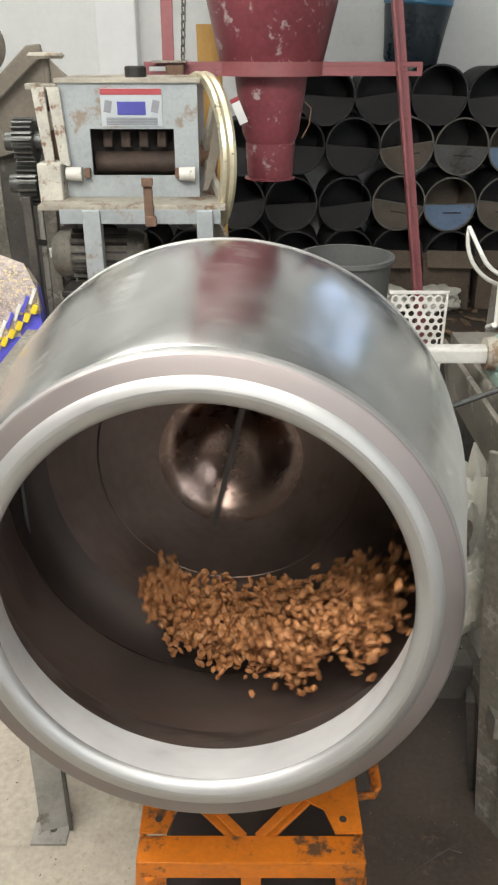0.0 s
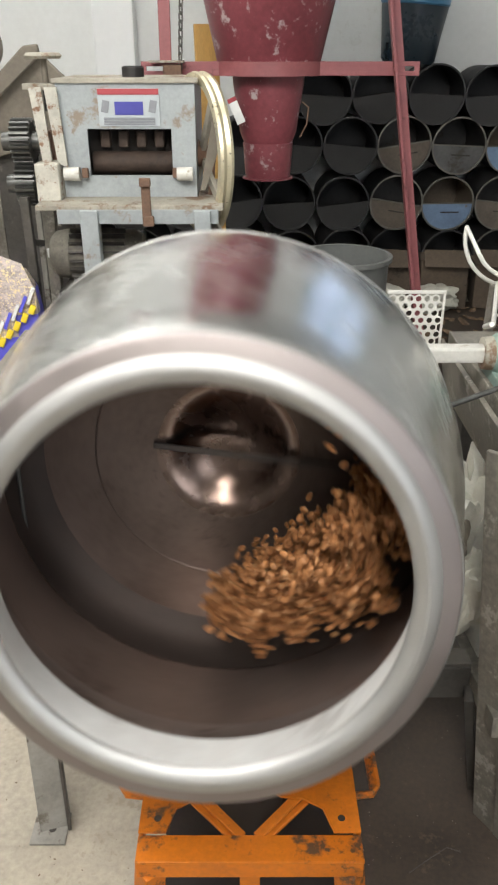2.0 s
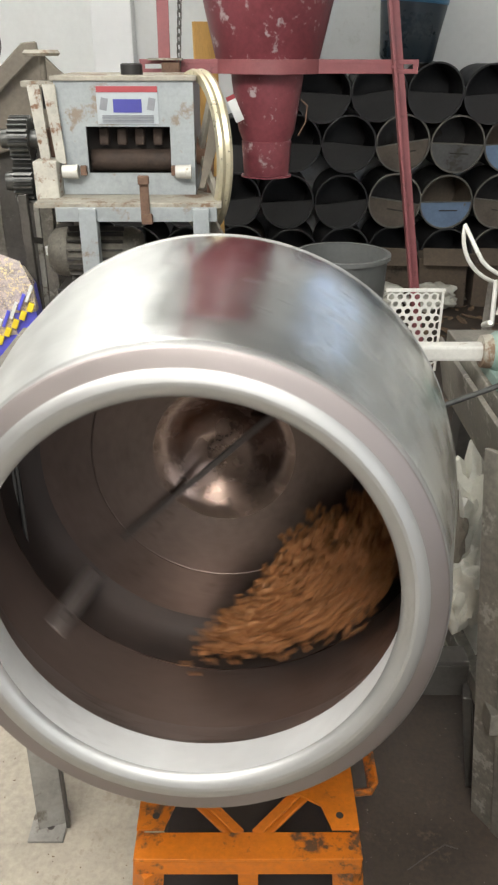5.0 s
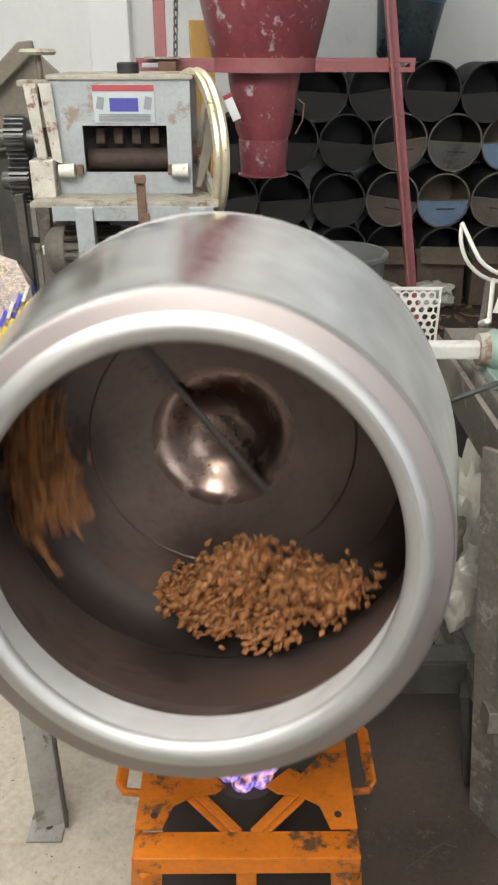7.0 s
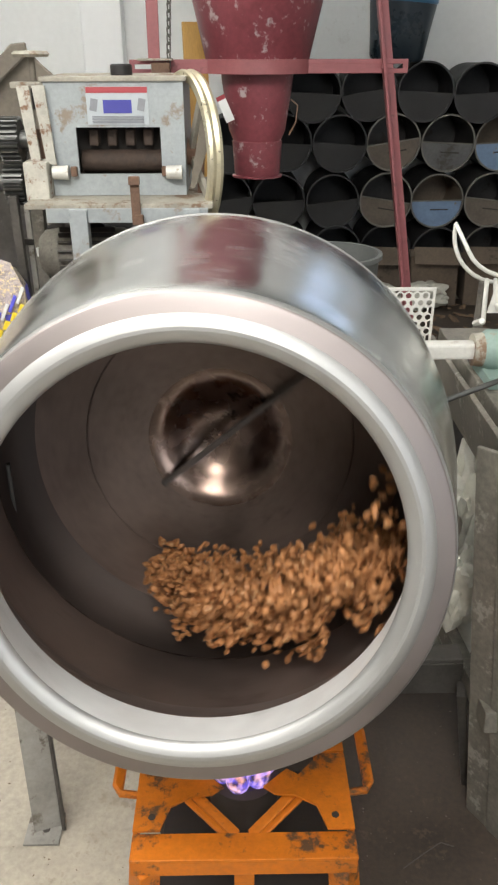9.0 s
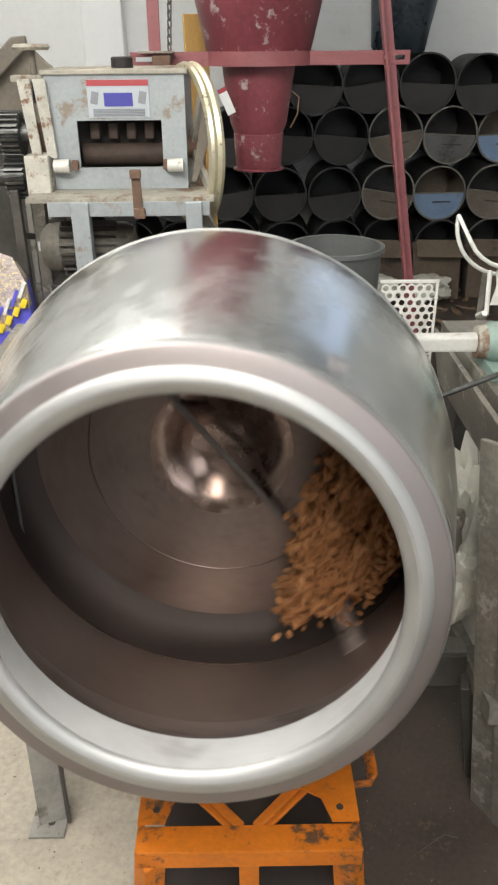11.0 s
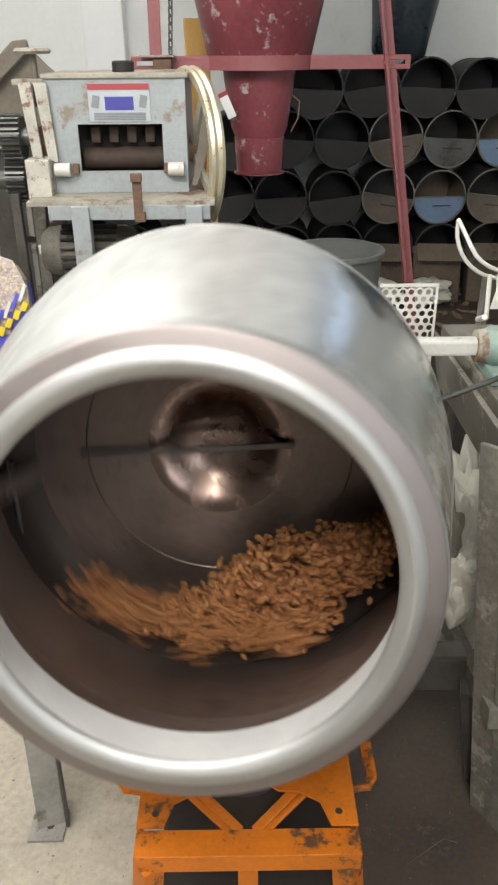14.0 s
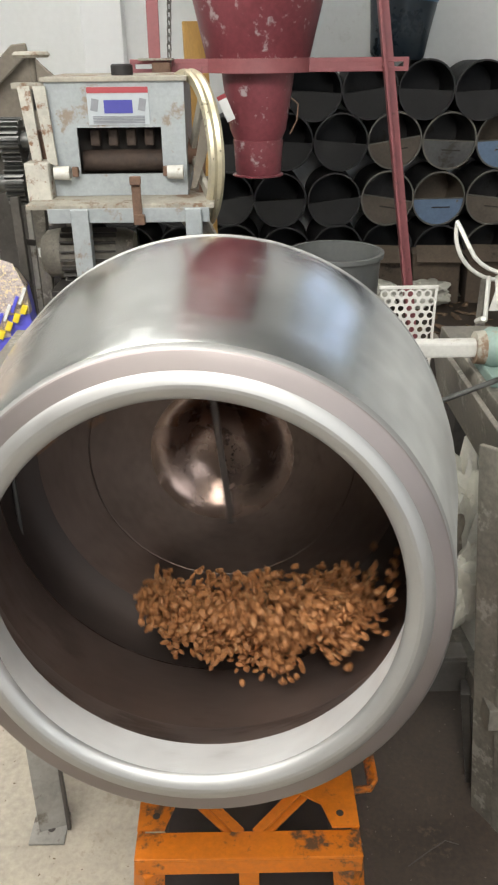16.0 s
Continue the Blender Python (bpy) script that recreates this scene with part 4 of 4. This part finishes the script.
    ch = thing("hanging_chain", pose(-0.255, 3.25, 1.45), "dull steel chain hanging from above", "chain")
    link = []
    for k in range(13):
        a = 2 * math.pi * k / 12
        link.append((0.010 * math.cos(a), 0, 0.010 * math.sin(a) + (0.011 if math.sin(a) >= 0 else -0.011)))
    bm = tube([(0.78 * x, 0, 0.78 * z) for x, y, z in link[:12]], 0.0034, 6, True)
    me = solid("link", bm, M["chain"], True)
    for k in range(69):
        o = new("link", me)
        o.parent = ch
        o.matrix_basis = pose(0.0014 * k, 0, k * 0.0265, 0, 0, 45 + 90 * (k % 2))
    return h


build_hopper()


# ---- stacked tins by the back wall ----
def build_cans():
    R, Ld = 0.170, 0.46

    def can(mat, cover, lab):
        c = thing("tin", pose(0, 0, 0), lab, "tin", "stacked tins by the wall")
        part("body", lathe([(R, 0.004), (R, Ld), (0.0, Ld)], 40, "Y"), M["can_out"], c, "", True)
        part("lining", lathe([(R - 0.004, 0.004), (R - 0.004, Ld - 0.01), (0.0, Ld - 0.01)], 40, "Y"), mat, c, "", True)
        part("rim", lathe([(R + 0.004, 0.0), (R + 0.004, 0.012), (R - 0.006, 0.012), (R - 0.006, 0.0)], 40, "Y", True), M["rim"] if mat is not M["can_black"] else M["can_black"], c, "", True)
        arc = [((R - 0.004) * math.cos(radians(a)), (R - 0.004) * math.sin(radians(a))) for a in range(180, 361, 9)]
        cov = part("half_cover", prism(arc, 0.006, m=pose(0, 0.012, 0)), cover, c, "flat cover over the lower half")
        if mat is not M["can_black"]:
            part("cover_edge", box(2 * R - 0.012, 0.012, 0.008, 0.002, (0, 0.014, 0.002)), M["rim"], cov)
            part("slot", box(0.12, 0.004, 0.008, 0.001, (0.02, 0.0105, -0.055)), M["dark"], cov)
        return c

    grey = can(M["can_black"], M["half_grey"], "open tin on its side with a grey half cover")
    blue = can(M["can_brown"], M["half_blue"], "open tin on its side with a dusty blue half cover")
    brown = can(M["can_in"], M["half_brown"], "open tin on its side with a brown half cover")
    pale = can(M["can_in"], M["half_grey"], "pale-rimmed open tin on its side with a grey half cover")
    black = can(M["can_black"], M["half_dark"], "sooty open tin on its side, half covered, coloured black for the shade there")
    used = set()
    kinds = {(0, 6): grey, (0, 7): brown, (1, 5): brown, (1, 6): blue, (1, 7): brown, (2, 5): brown, (2, 6): pale, (2, 7): blue, (3, 6): black, (3, 7): grey, (2, 8): pale, (1, 8): pale, (3, 8): grey}
    rng = random.Random(5)
    for row in range(4):
        for col in range(-1, 9):
            if row == 3 and col < 2:
                continue
            src = kinds.get((row, col), black)
            x = 1.325 + (col - 6) * 0.346 + (0.02, -0.01, 0.022, 0.19)[row] + rng.uniform(-0.006, 0.006)
            z = (0.27, 0.605, 0.955, 1.255)[row] + rng.uniform(-0.008, 0.008)
            m = pose(x, 5.18 + rng.uniform(-0.02, 0.05), z, rng.uniform(-1, 1), rng.uniform(-9, 9), rng.uniform(-2, 2))
            if src in used:
                copy_thing(src, m)
            else:
                src.matrix_world = m
                used.add(src)
    rack = thing("timber_pallet", pose(0.55, 5.42, 0), "dark timber pallet under the stacked tins", "pallet")
    for k in range(3):
        part("bearer", box(3.8, 0.08, 0.05, 0.004, (0, -0.2 + 0.2 * k, 0.025)), M["card"], rack)
    part("deck", box(3.8, 0.5, 0.04, 0.004, (0, 0, 0.072)), M["card"], rack)


build_cans()


def build_barrel():
    b = thing("blue_barrel", pose(0.985, 5.30, 1.40, 0, 4, 0), "dark blue plastic barrel standing on the stacked tins", "barrel")
    part("body", lathe([(0.0, 0.0), (0.15, 0.0), (0.165, 0.02), (0.18, 0.16), (0.198, 0.29), (0.200, 0.31)], 40, m=pose(0, 0, 0.03)), M["barrel_blue"], b, "", True)
    part("upper_band", lathe([(0.198, 0.31), (0.207, 0.32), (0.207, 0.42), (0.18, 0.50), (0.0, 0.53)], 40, m=pose(0, 0, 0.03)), M["barrel_highlight"], b, "upper part coloured bright blue for the highlight on it", True)


build_barrel()


# ---- things beside and behind the drum ----
def build_holed_plate():
    p = thing("perforated_plate", pose(0.33, 1.75, 0.80), "galvanised perforated sheet standing beside the drum", "perforated sheet")
    bm = bmesh.new()
    pitch, r = 0.0200, 0.0068
    nx, nz = 6, 11
    w = nx * pitch
    for j in range(nz):
        for i in range(nx):
            cx, cz = (i + 0.5 * (j % 2)) * pitch + pitch / 2, (j + 0.5) * pitch * 0.87
            hexa, hole = [], []
            for k in range(12):
                a = 2 * math.pi * k / 12 + math.pi / 6
                d = pitch / 2 / math.cos((k % 2) * math.pi / 6) if k % 2 == 0 else pitch / 2
                d = pitch / math.sqrt(3) if k % 2 == 0 else pitch / 2
                hexa.append((cx + d * math.cos(a + math.pi / 3 * 0), cz + d * math.sin(a)))
                hole.append((cx + r * math.cos(a), cz + r * math.sin(a)))
            for y in (0.0, 0.0015):
                vo = [bm.verts.new((x, y, z)) for x, z in hexa]
                vi = [bm.verts.new((x, y, z)) for x, z in hole]
                for k in range(12):
                    bm.faces.new((vo[k], vo[(k + 1) % 12], vi[(k + 1) % 12], vi[k]))
    part("sheet", bm, M["holed"], p, "sheet with rows of round holes")
    part("edge", box(0.006, 0.004, 0.20, 0.001, (w + 0.010, 0, 0.098)), M["holed"], p)
    part("edge", box(w + 0.018, 0.004, 0.008, 0.001, (w / 2 + 0.005, 0, 0.199)), M["holed"], p)
    part("stay", box(0.02, 0.01, 0.80, 0.002, (w - 0.02, 0.012, -0.40)), M["frame_dark"], p)
    return p


build_holed_plate()


def build_guard():
    g = thing("rod_guard", pose(0.0, 0.0, 0.0), "white painted bent rod guard by the bearing", "rod guard")
    c = Vector((0.685, 2.0, 1.075))
    ringpts = [c + Vector((0.125 * math.cos(radians(a)), 0.05 * math.sin(radians(a)) * 0.4, 0.125 * math.sin(radians(a)))) for a in range(170, 371, 10)]
    part("hoop", tube(ringpts, 0.0055), M["white_rod"], g, "", True)
    ring2 = [c + Vector((0.01 + 0.13 * math.cos(radians(a)), -0.10, 0.01 + 0.10 * math.sin(radians(a)))) for a in range(165, 371, 12)]
    part("hoop", tube([ringpts[0]] + ring2[3:], 0.0055), M["white_rod"], g, "", True)
    part("stay", tube([(0.645, 1.95, 0.965), (0.60, 1.80, 0.90), (0.535, 1.66, 0.945), (0.53, 1.60, 0.97)], 0.006), M["white_rod"], g, "", True)
    part("stay", tube([(0.66, 1.93, 0.97), (0.625, 1.80, 0.95), (0.60, 1.66, 0.955)], 0.006), M["white_rod"], g, "", True)
    part("web", prism([(0.60, 0.93), (0.68, 0.93), (0.70, 1.01), (0.62, 1.03)], 0.004, m=pose(0, 1.78, 0)), M["white_rod"], g, "pale sheet web")
    part("foot", box(0.06, 0.10, 0.012, 0.002, (0.57, 1.60, 0.885)), M["white_rod"], g)
    part("post", bar((0.64, 1.98, 0.0), (0.645, 1.97, 0.955), 0.02, 0.02), M["frame"], g)
    rod = thing("lever_rod", pose(0, 0, 0), "thin dark steel lever rod resting on the beam", "rod")
    part("bar", tube([(0.375, 1.40, 0.855), (0.54, 1.44, 0.90)], 0.006), M["gear"], rod, "", True)


build_guard()


def sheet_heap(name, at, size, mat, label, category, seed, amount=0.03):
    """Crumpled film or cloth, folded over itself."""
    bm = bmesh.new()
    bmesh.ops.create_icosphere(bm, subdivisions=4, radius=0.5)
    for v in bm.verts:
        k = noise.noise(v.co * 4 + Vector((seed, 0, 0))) + 0.5 * noise.noise(v.co * 9 + Vector((0, seed, 0)))
        v.co *= 1 + 0.35 * k - 0.25 * abs(noise.noise(v.co * 6 + Vector((0, 0, seed))))
    bmesh.ops.scale(bm, vec=size, verts=bm.verts)
    low = min(v.co.z for v in bm.verts)
    bmesh.ops.translate(bm, vec=(0, 0, -low), verts=bm.verts)
    ob = new(name, solid(name, bm, mat, True, 35))
    ob.matrix_world = pose(*at)
    return tagged(ob, label, category)


sheet_heap("plastic_bag", (0.49, 1.36, 0.328), (0.11, 0.10, 0.20), M["plastic"], "crumpled white plastic bag on the cross beam", "bag", 1.0)
sheet_heap("plastic_bag", (0.545, 1.55, 0.0), (0.16, 0.22, 0.62), M["plastic"], "dusty crumpled pale plastic sheet under the beam", "plastic sheet", 2.3)
sheet_heap("rag", (0.45, 1.44, 0.328), (0.09, 0.12, 0.30), M["canvas"], "dusty pale rag behind the post", "rag", 3.7)


def build_tub():
    t = thing("plastic_tub", pose(0.345, 2.75, 0.0), "grey plastic tub on the floor behind the drum", "tub")
    part("body", lathe([(0.0, 0.0), (0.13, 0.0), (0.16, 0.82), (0.165, 0.84), (0.158, 0.84), (0.128, 0.012), (0.0, 0.012)], 40), M["tub"], t, "", True)
    part("rim", lathe([(0.158, 0.835), (0.172, 0.835), (0.172, 0.85), (0.158, 0.85)], 40, close=True), M["tub"], t, "", True)


build_tub()


def build_sack():
    bm = bmesh.new()
    bmesh.ops.create_cube(bm, size=1.0)
    bmesh.ops.subdivide_edges(bm, edges=bm.edges[:], cuts=14, use_grid_fill=True)
    for v in bm.verts:
        x, y, z = v.co
        k = 1 - 0.12 * (abs(z) * 2) ** 10
        v.co = Vector((x * 0.50 * k, y * 0.34 * k, z * 1.00 - 0.05 * (abs(x) * 2) ** 3 * (z > 0.4)))
        if v.co.z > 0.2:
            v.co.z -= 0.30 * (v.co.y + 0.17) * (v.co.z - 0.2) / 0.25
        v.co += noise.noise_vector(v.co * 5) * 0.018 + noise.noise_vector(v.co * 14) * 0.006
    for f in bm.faces:
        c = f.calc_center_median()
        f.material_index = 1 if c.z < 0.315 + 0.95 * (c.x - 0.25) else 0
    s = thing("woven_sack", pose(-0.895, 2.27, 0.515, 0, 0, 14), "filled woven sack printed blue and yellow, standing on the floor", "sack")
    part("cloth", bm, [M["sack"], M["sack_blue"]], s, "", True)
    rng = random.Random(3)
    for k in range(20):
        x = -0.22 + k * 0.024
        z = 0.37 + 0.95 * (x - 0.25)
        part("print_mark", box(0.009, 0.012, 0.05, 0.001), M["white"] if k % 2 else M["sack_blue"], s, m=pose(x, -0.176, z, 0, 25, 0))
    for k in range(20):
        x = -0.22 + k * 0.024
        z = 0.33 + 0.95 * (x - 0.25)
        part("print_mark", box(0.017, 0.012, 0.028, 0.004), M["yellow"], s, m=pose(x, -0.177, z, 0, 25, 0))
    for k in range(3):
        part("print_mark", lathe([(0.0, -0.004), (0.022, -0.003), (0.024, 0.003), (0.0, 0.004)], 14, "Y"), M["yellow"], s, m=pose(0.085 + 0.03 * (k % 2), -0.178, 0.205 + 0.045 * k))
    return s


build_sack()


def build_back_left():
    # folded canvas chute and a round cover behind the mill
    c = thing("canvas_chute", pose(-0.78, 3.05, -0.065), "folded dusty tan canvas chute behind the mill", "canvas")
    part("fold", prism([(-0.18, 1.20), (0.30, 1.34), (0.10, 1.50), (0.03, 1.57), (-0.02, 1.54), (-0.22, 1.40)], 0.03, 0.004), M["canvas"], c, "tan fold")
    part("fold", prism([(-0.32, 1.30), (-0.27, 1.28), (0.055, 1.55), (0.05, 1.585), (0.0, 1.58)], 0.02, 0.004, m=pose(0, -0.05, 0)), M["canvas"], c)
    part("fold", prism([(0.22, 1.36), (0.46, 1.40), (0.46, 1.415), (0.30, 1.44), (0.2, 1.45)], 0.02, 0.003, m=pose(0, 0.06, 0)), M["black"], c)
    part("stand", box(0.3, 0.3, 1.25, 0.01, (-0.05, 0.2, 0.69)), M["frame_dark"], c)
    f = thing("round_fan_cover", pose(-0.985, 3.1, 0), "dusty grey round fan cover on a post", "fan cover")
    part("cover", lathe([(0.0, -0.02), (0.09, -0.018), (0.105, 0.0), (0.10, 0.03), (0.0, 0.04)], 36, "Y", m=pose(0, 0, 1.515)), M["canvas"], f, "", True)
    part("post", box(0.05, 0.05, 1.45, 0.004, (0, 0.02, 0.725)), M["frame"], f)
    part("block", box(0.10, 0.05, 0.14, 0.008, (0.02, -0.02, 1.37)), M["mill_cream"], f)
    b = thing("wooden_board", pose(-0.15, 3.6, 0), "upright yellow wooden board leaning behind the mill", "board")
    part("board", bar((0.02, 0.0, 0.0), (-0.03, 0.15, 1.60), 0.105, 0.02), M["wood"], b)
    g = thing("grey_cabinet", pose(-1.45, 3.6, 0), "dull grey steel cabinet", "cabinet")
    part("body", box(0.6, 0.5, 1.1, 0.01, (0, 0, 0.55)), M["frame_dark"], g)
    part("door", box(0.54, 0.02, 1.0, 0.006, (0, -0.262, 0.56)), M["frame_dark"], g)


build_back_left()


def build_litter():
    rng = random.Random(8)
    for k in range(4):
        x, y, z = ((0.93, 4.97, 0.0), (1.27, 4.97, 0.0), (1.62, 4.97, 0.0), (0.5, 4.9, 0.0))[k]
        b = thing("cardboard_box", pose(x, y, z, 0, 0, rng.uniform(-8, 8)), "crushed brown cardboard box on the floor", "box", "boxes by the tins")
        part("carton", crumple(box(0.30, 0.25, rng.uniform(0.26, 0.36), 0.006, (0, 0, 0.15)), 0.035, 5, k), M["card"], b)
        part("flap", box(0.28, 0.14, 0.005, 0.001, (0, -0.16, 0.335), (35, 0, 0)), M["card"], b)
    bm = bmesh.new()
    for k in range(420):
        x, y = rng.uniform(0.2, 2.4), rng.uniform(2.6, 4.9)
        b2 = bmesh.new()
        bmesh.ops.create_icosphere(b2, subdivisions=1, radius=1)
        s = rng.uniform(0.008, 0.03)
        bmesh.ops.transform(b2, matrix=pose(x, y, s * 0.2, rng.uniform(-20, 20), rng.uniform(-20, 20), rng.uniform(0, 360)) @ Matrix.Diagonal((s * rng.uniform(1, 3.5), s, s * 0.35, 1)), verts=b2.verts)
        merge(bm, b2)
    tagged(new("litter", solid("litter", bm, M["dirt"])), "dry brown litter and scraps on the floor", "litter", kind="stuff")
    sheet_heap("scrap_sheet", (0.82, 4.72, 0.0), (0.36, 0.2, 0.20), M["plastic"], "crumpled pale scrap sheet on the floor", "scrap", 4.4)
    sheet_heap("scrap_sheet", (1.18, 4.78, 0.0), (0.34, 0.2, 0.17), M["plastic"], "crumpled pale scrap sheet by the post", "scrap", 5.9)


build_litter()
# dark, oily ground under and beyond the stove, with drum and stove shade painted in
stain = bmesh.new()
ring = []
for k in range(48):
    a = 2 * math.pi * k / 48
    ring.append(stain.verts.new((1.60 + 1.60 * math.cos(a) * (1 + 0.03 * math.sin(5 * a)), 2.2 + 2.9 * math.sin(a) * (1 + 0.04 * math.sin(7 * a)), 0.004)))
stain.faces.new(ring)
structure("floor_stain", stain, M["shaded_floor"], "dark oily earth stain on the floor with the drum's and stove's shade painted in", "floor")

# the drum's shade on the floor, laid down as a dark patch
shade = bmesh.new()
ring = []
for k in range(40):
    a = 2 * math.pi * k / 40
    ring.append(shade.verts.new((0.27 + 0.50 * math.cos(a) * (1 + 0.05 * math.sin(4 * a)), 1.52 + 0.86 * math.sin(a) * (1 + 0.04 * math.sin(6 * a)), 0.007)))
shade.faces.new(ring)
structure("floor_soot", shade, M["shaded_floor"], "dark patch painted on the floor for the shade under the drum", "floor")


def build_mill_props():
    """Two thin steel legs that prop the outer end of the mill's bench."""
    p = thing("mill_prop", pose(0, 0, 0), "pair of thin grey steel legs propping the mill bench", "prop")
    part("leg", bar((-0.7066, 2.5200, 1.0873), (-0.6980, 2.5200, 0.0), 0.028, 0.028), M["frame_dark"], p, "dark leg")
    part("leg", bar((-0.6834, 2.5800, 1.0454), (-0.6873, 2.5800, 0.0), 0.018, 0.018), M["leg_grey"], p, "pale leg")
    part("tie", bar((-0.7023, 2.5300, 0.9433), (-0.6791, 2.5800, 0.9286), 0.014, 0.02), M["frame_dark"], p)


build_mill_props()


def build_grit(name, label, x0, x1, y0, y1, count, small, large, mat, seed):
    """Crumbs and flakes strewn over a stretch of the floor."""
    rng = random.Random(seed)
    verts, faces = [], []
    for k in range(count):
        c = Vector((rng.uniform(x0, x1), rng.uniform(y0, y1), 0.006))
        r, a = rng.uniform(small, large) * rng.uniform(0.5, 1.0), rng.uniform(0, 6.28)
        n = len(verts)
        for i in range(4):
            w = a + i * 1.571 + rng.uniform(-0.4, 0.4)
            verts.append(c + Vector((math.cos(w) * r * (1.6 if i % 2 else 0.8), math.sin(w) * r * (1.6 if i % 2 else 0.8), 0)))
        verts.append(c + Vector((0, 0, r * rng.uniform(0.4, 0.9))))
        faces += [(n + i, n + (i + 1) % 4, n + 4) for i in range(4)]
    me = bpy.data.meshes.new(name)
    me.from_pydata(verts, [], faces)
    me.materials.append(mat)
    tagged(new(name, me), label, "litter", "", "stuff")


build_grit("floor_grit", "pale crumbs and flakes strewn over the dark oily floor", 0.16, 0.75, 0.72, 1.65, 420, 0.0012, 0.0042, M["canvas"], 5)
build_grit("floor_grit", "dark crumbs strewn over the pale concrete floor", -0.75, -0.2, 0.75, 1.7, 110, 0.001, 0.003, M["dirt"], 6)


def build_wire():
    w = thing("wire_scrap", pose(0, 0, 0), "thin bent rusty wire lying on the oily floor", "wire")
    part("strand", tube([(0.329, 0.995, 0.007), (0.375, 1.024, 0.009), (0.417, 1.048, 0.011), (0.444, 1.041, 0.007)], 0.0011), M["frame_dark"], w, "", True)


build_wire()


def motions():
    walk(DRUM, [(k / 15, drum_frame(k / 15) @ pose(0, 0, 0, 0, -360 * turned(k / 15), 0)) for k in range(241)])
    rng = random.Random(23)
    for ob, ride, loose in NUTS:
        walk(ob, nut_rows(ride, loose, rng))
    for ob, a, r, ph in FLAMES:
        rows = []
        for k in range(81):
            t = k / 5
            rows.append((t, pose(0.003 + r * math.cos(a), 0.997 + r * math.sin(a), 0.297, -26 * math.sin(a) + 7 * math.sin(9 * t + ph), 26 * math.cos(a) + 7 * math.cos(7 * t + ph), 0)))
        walk(ob, rows)

motions()
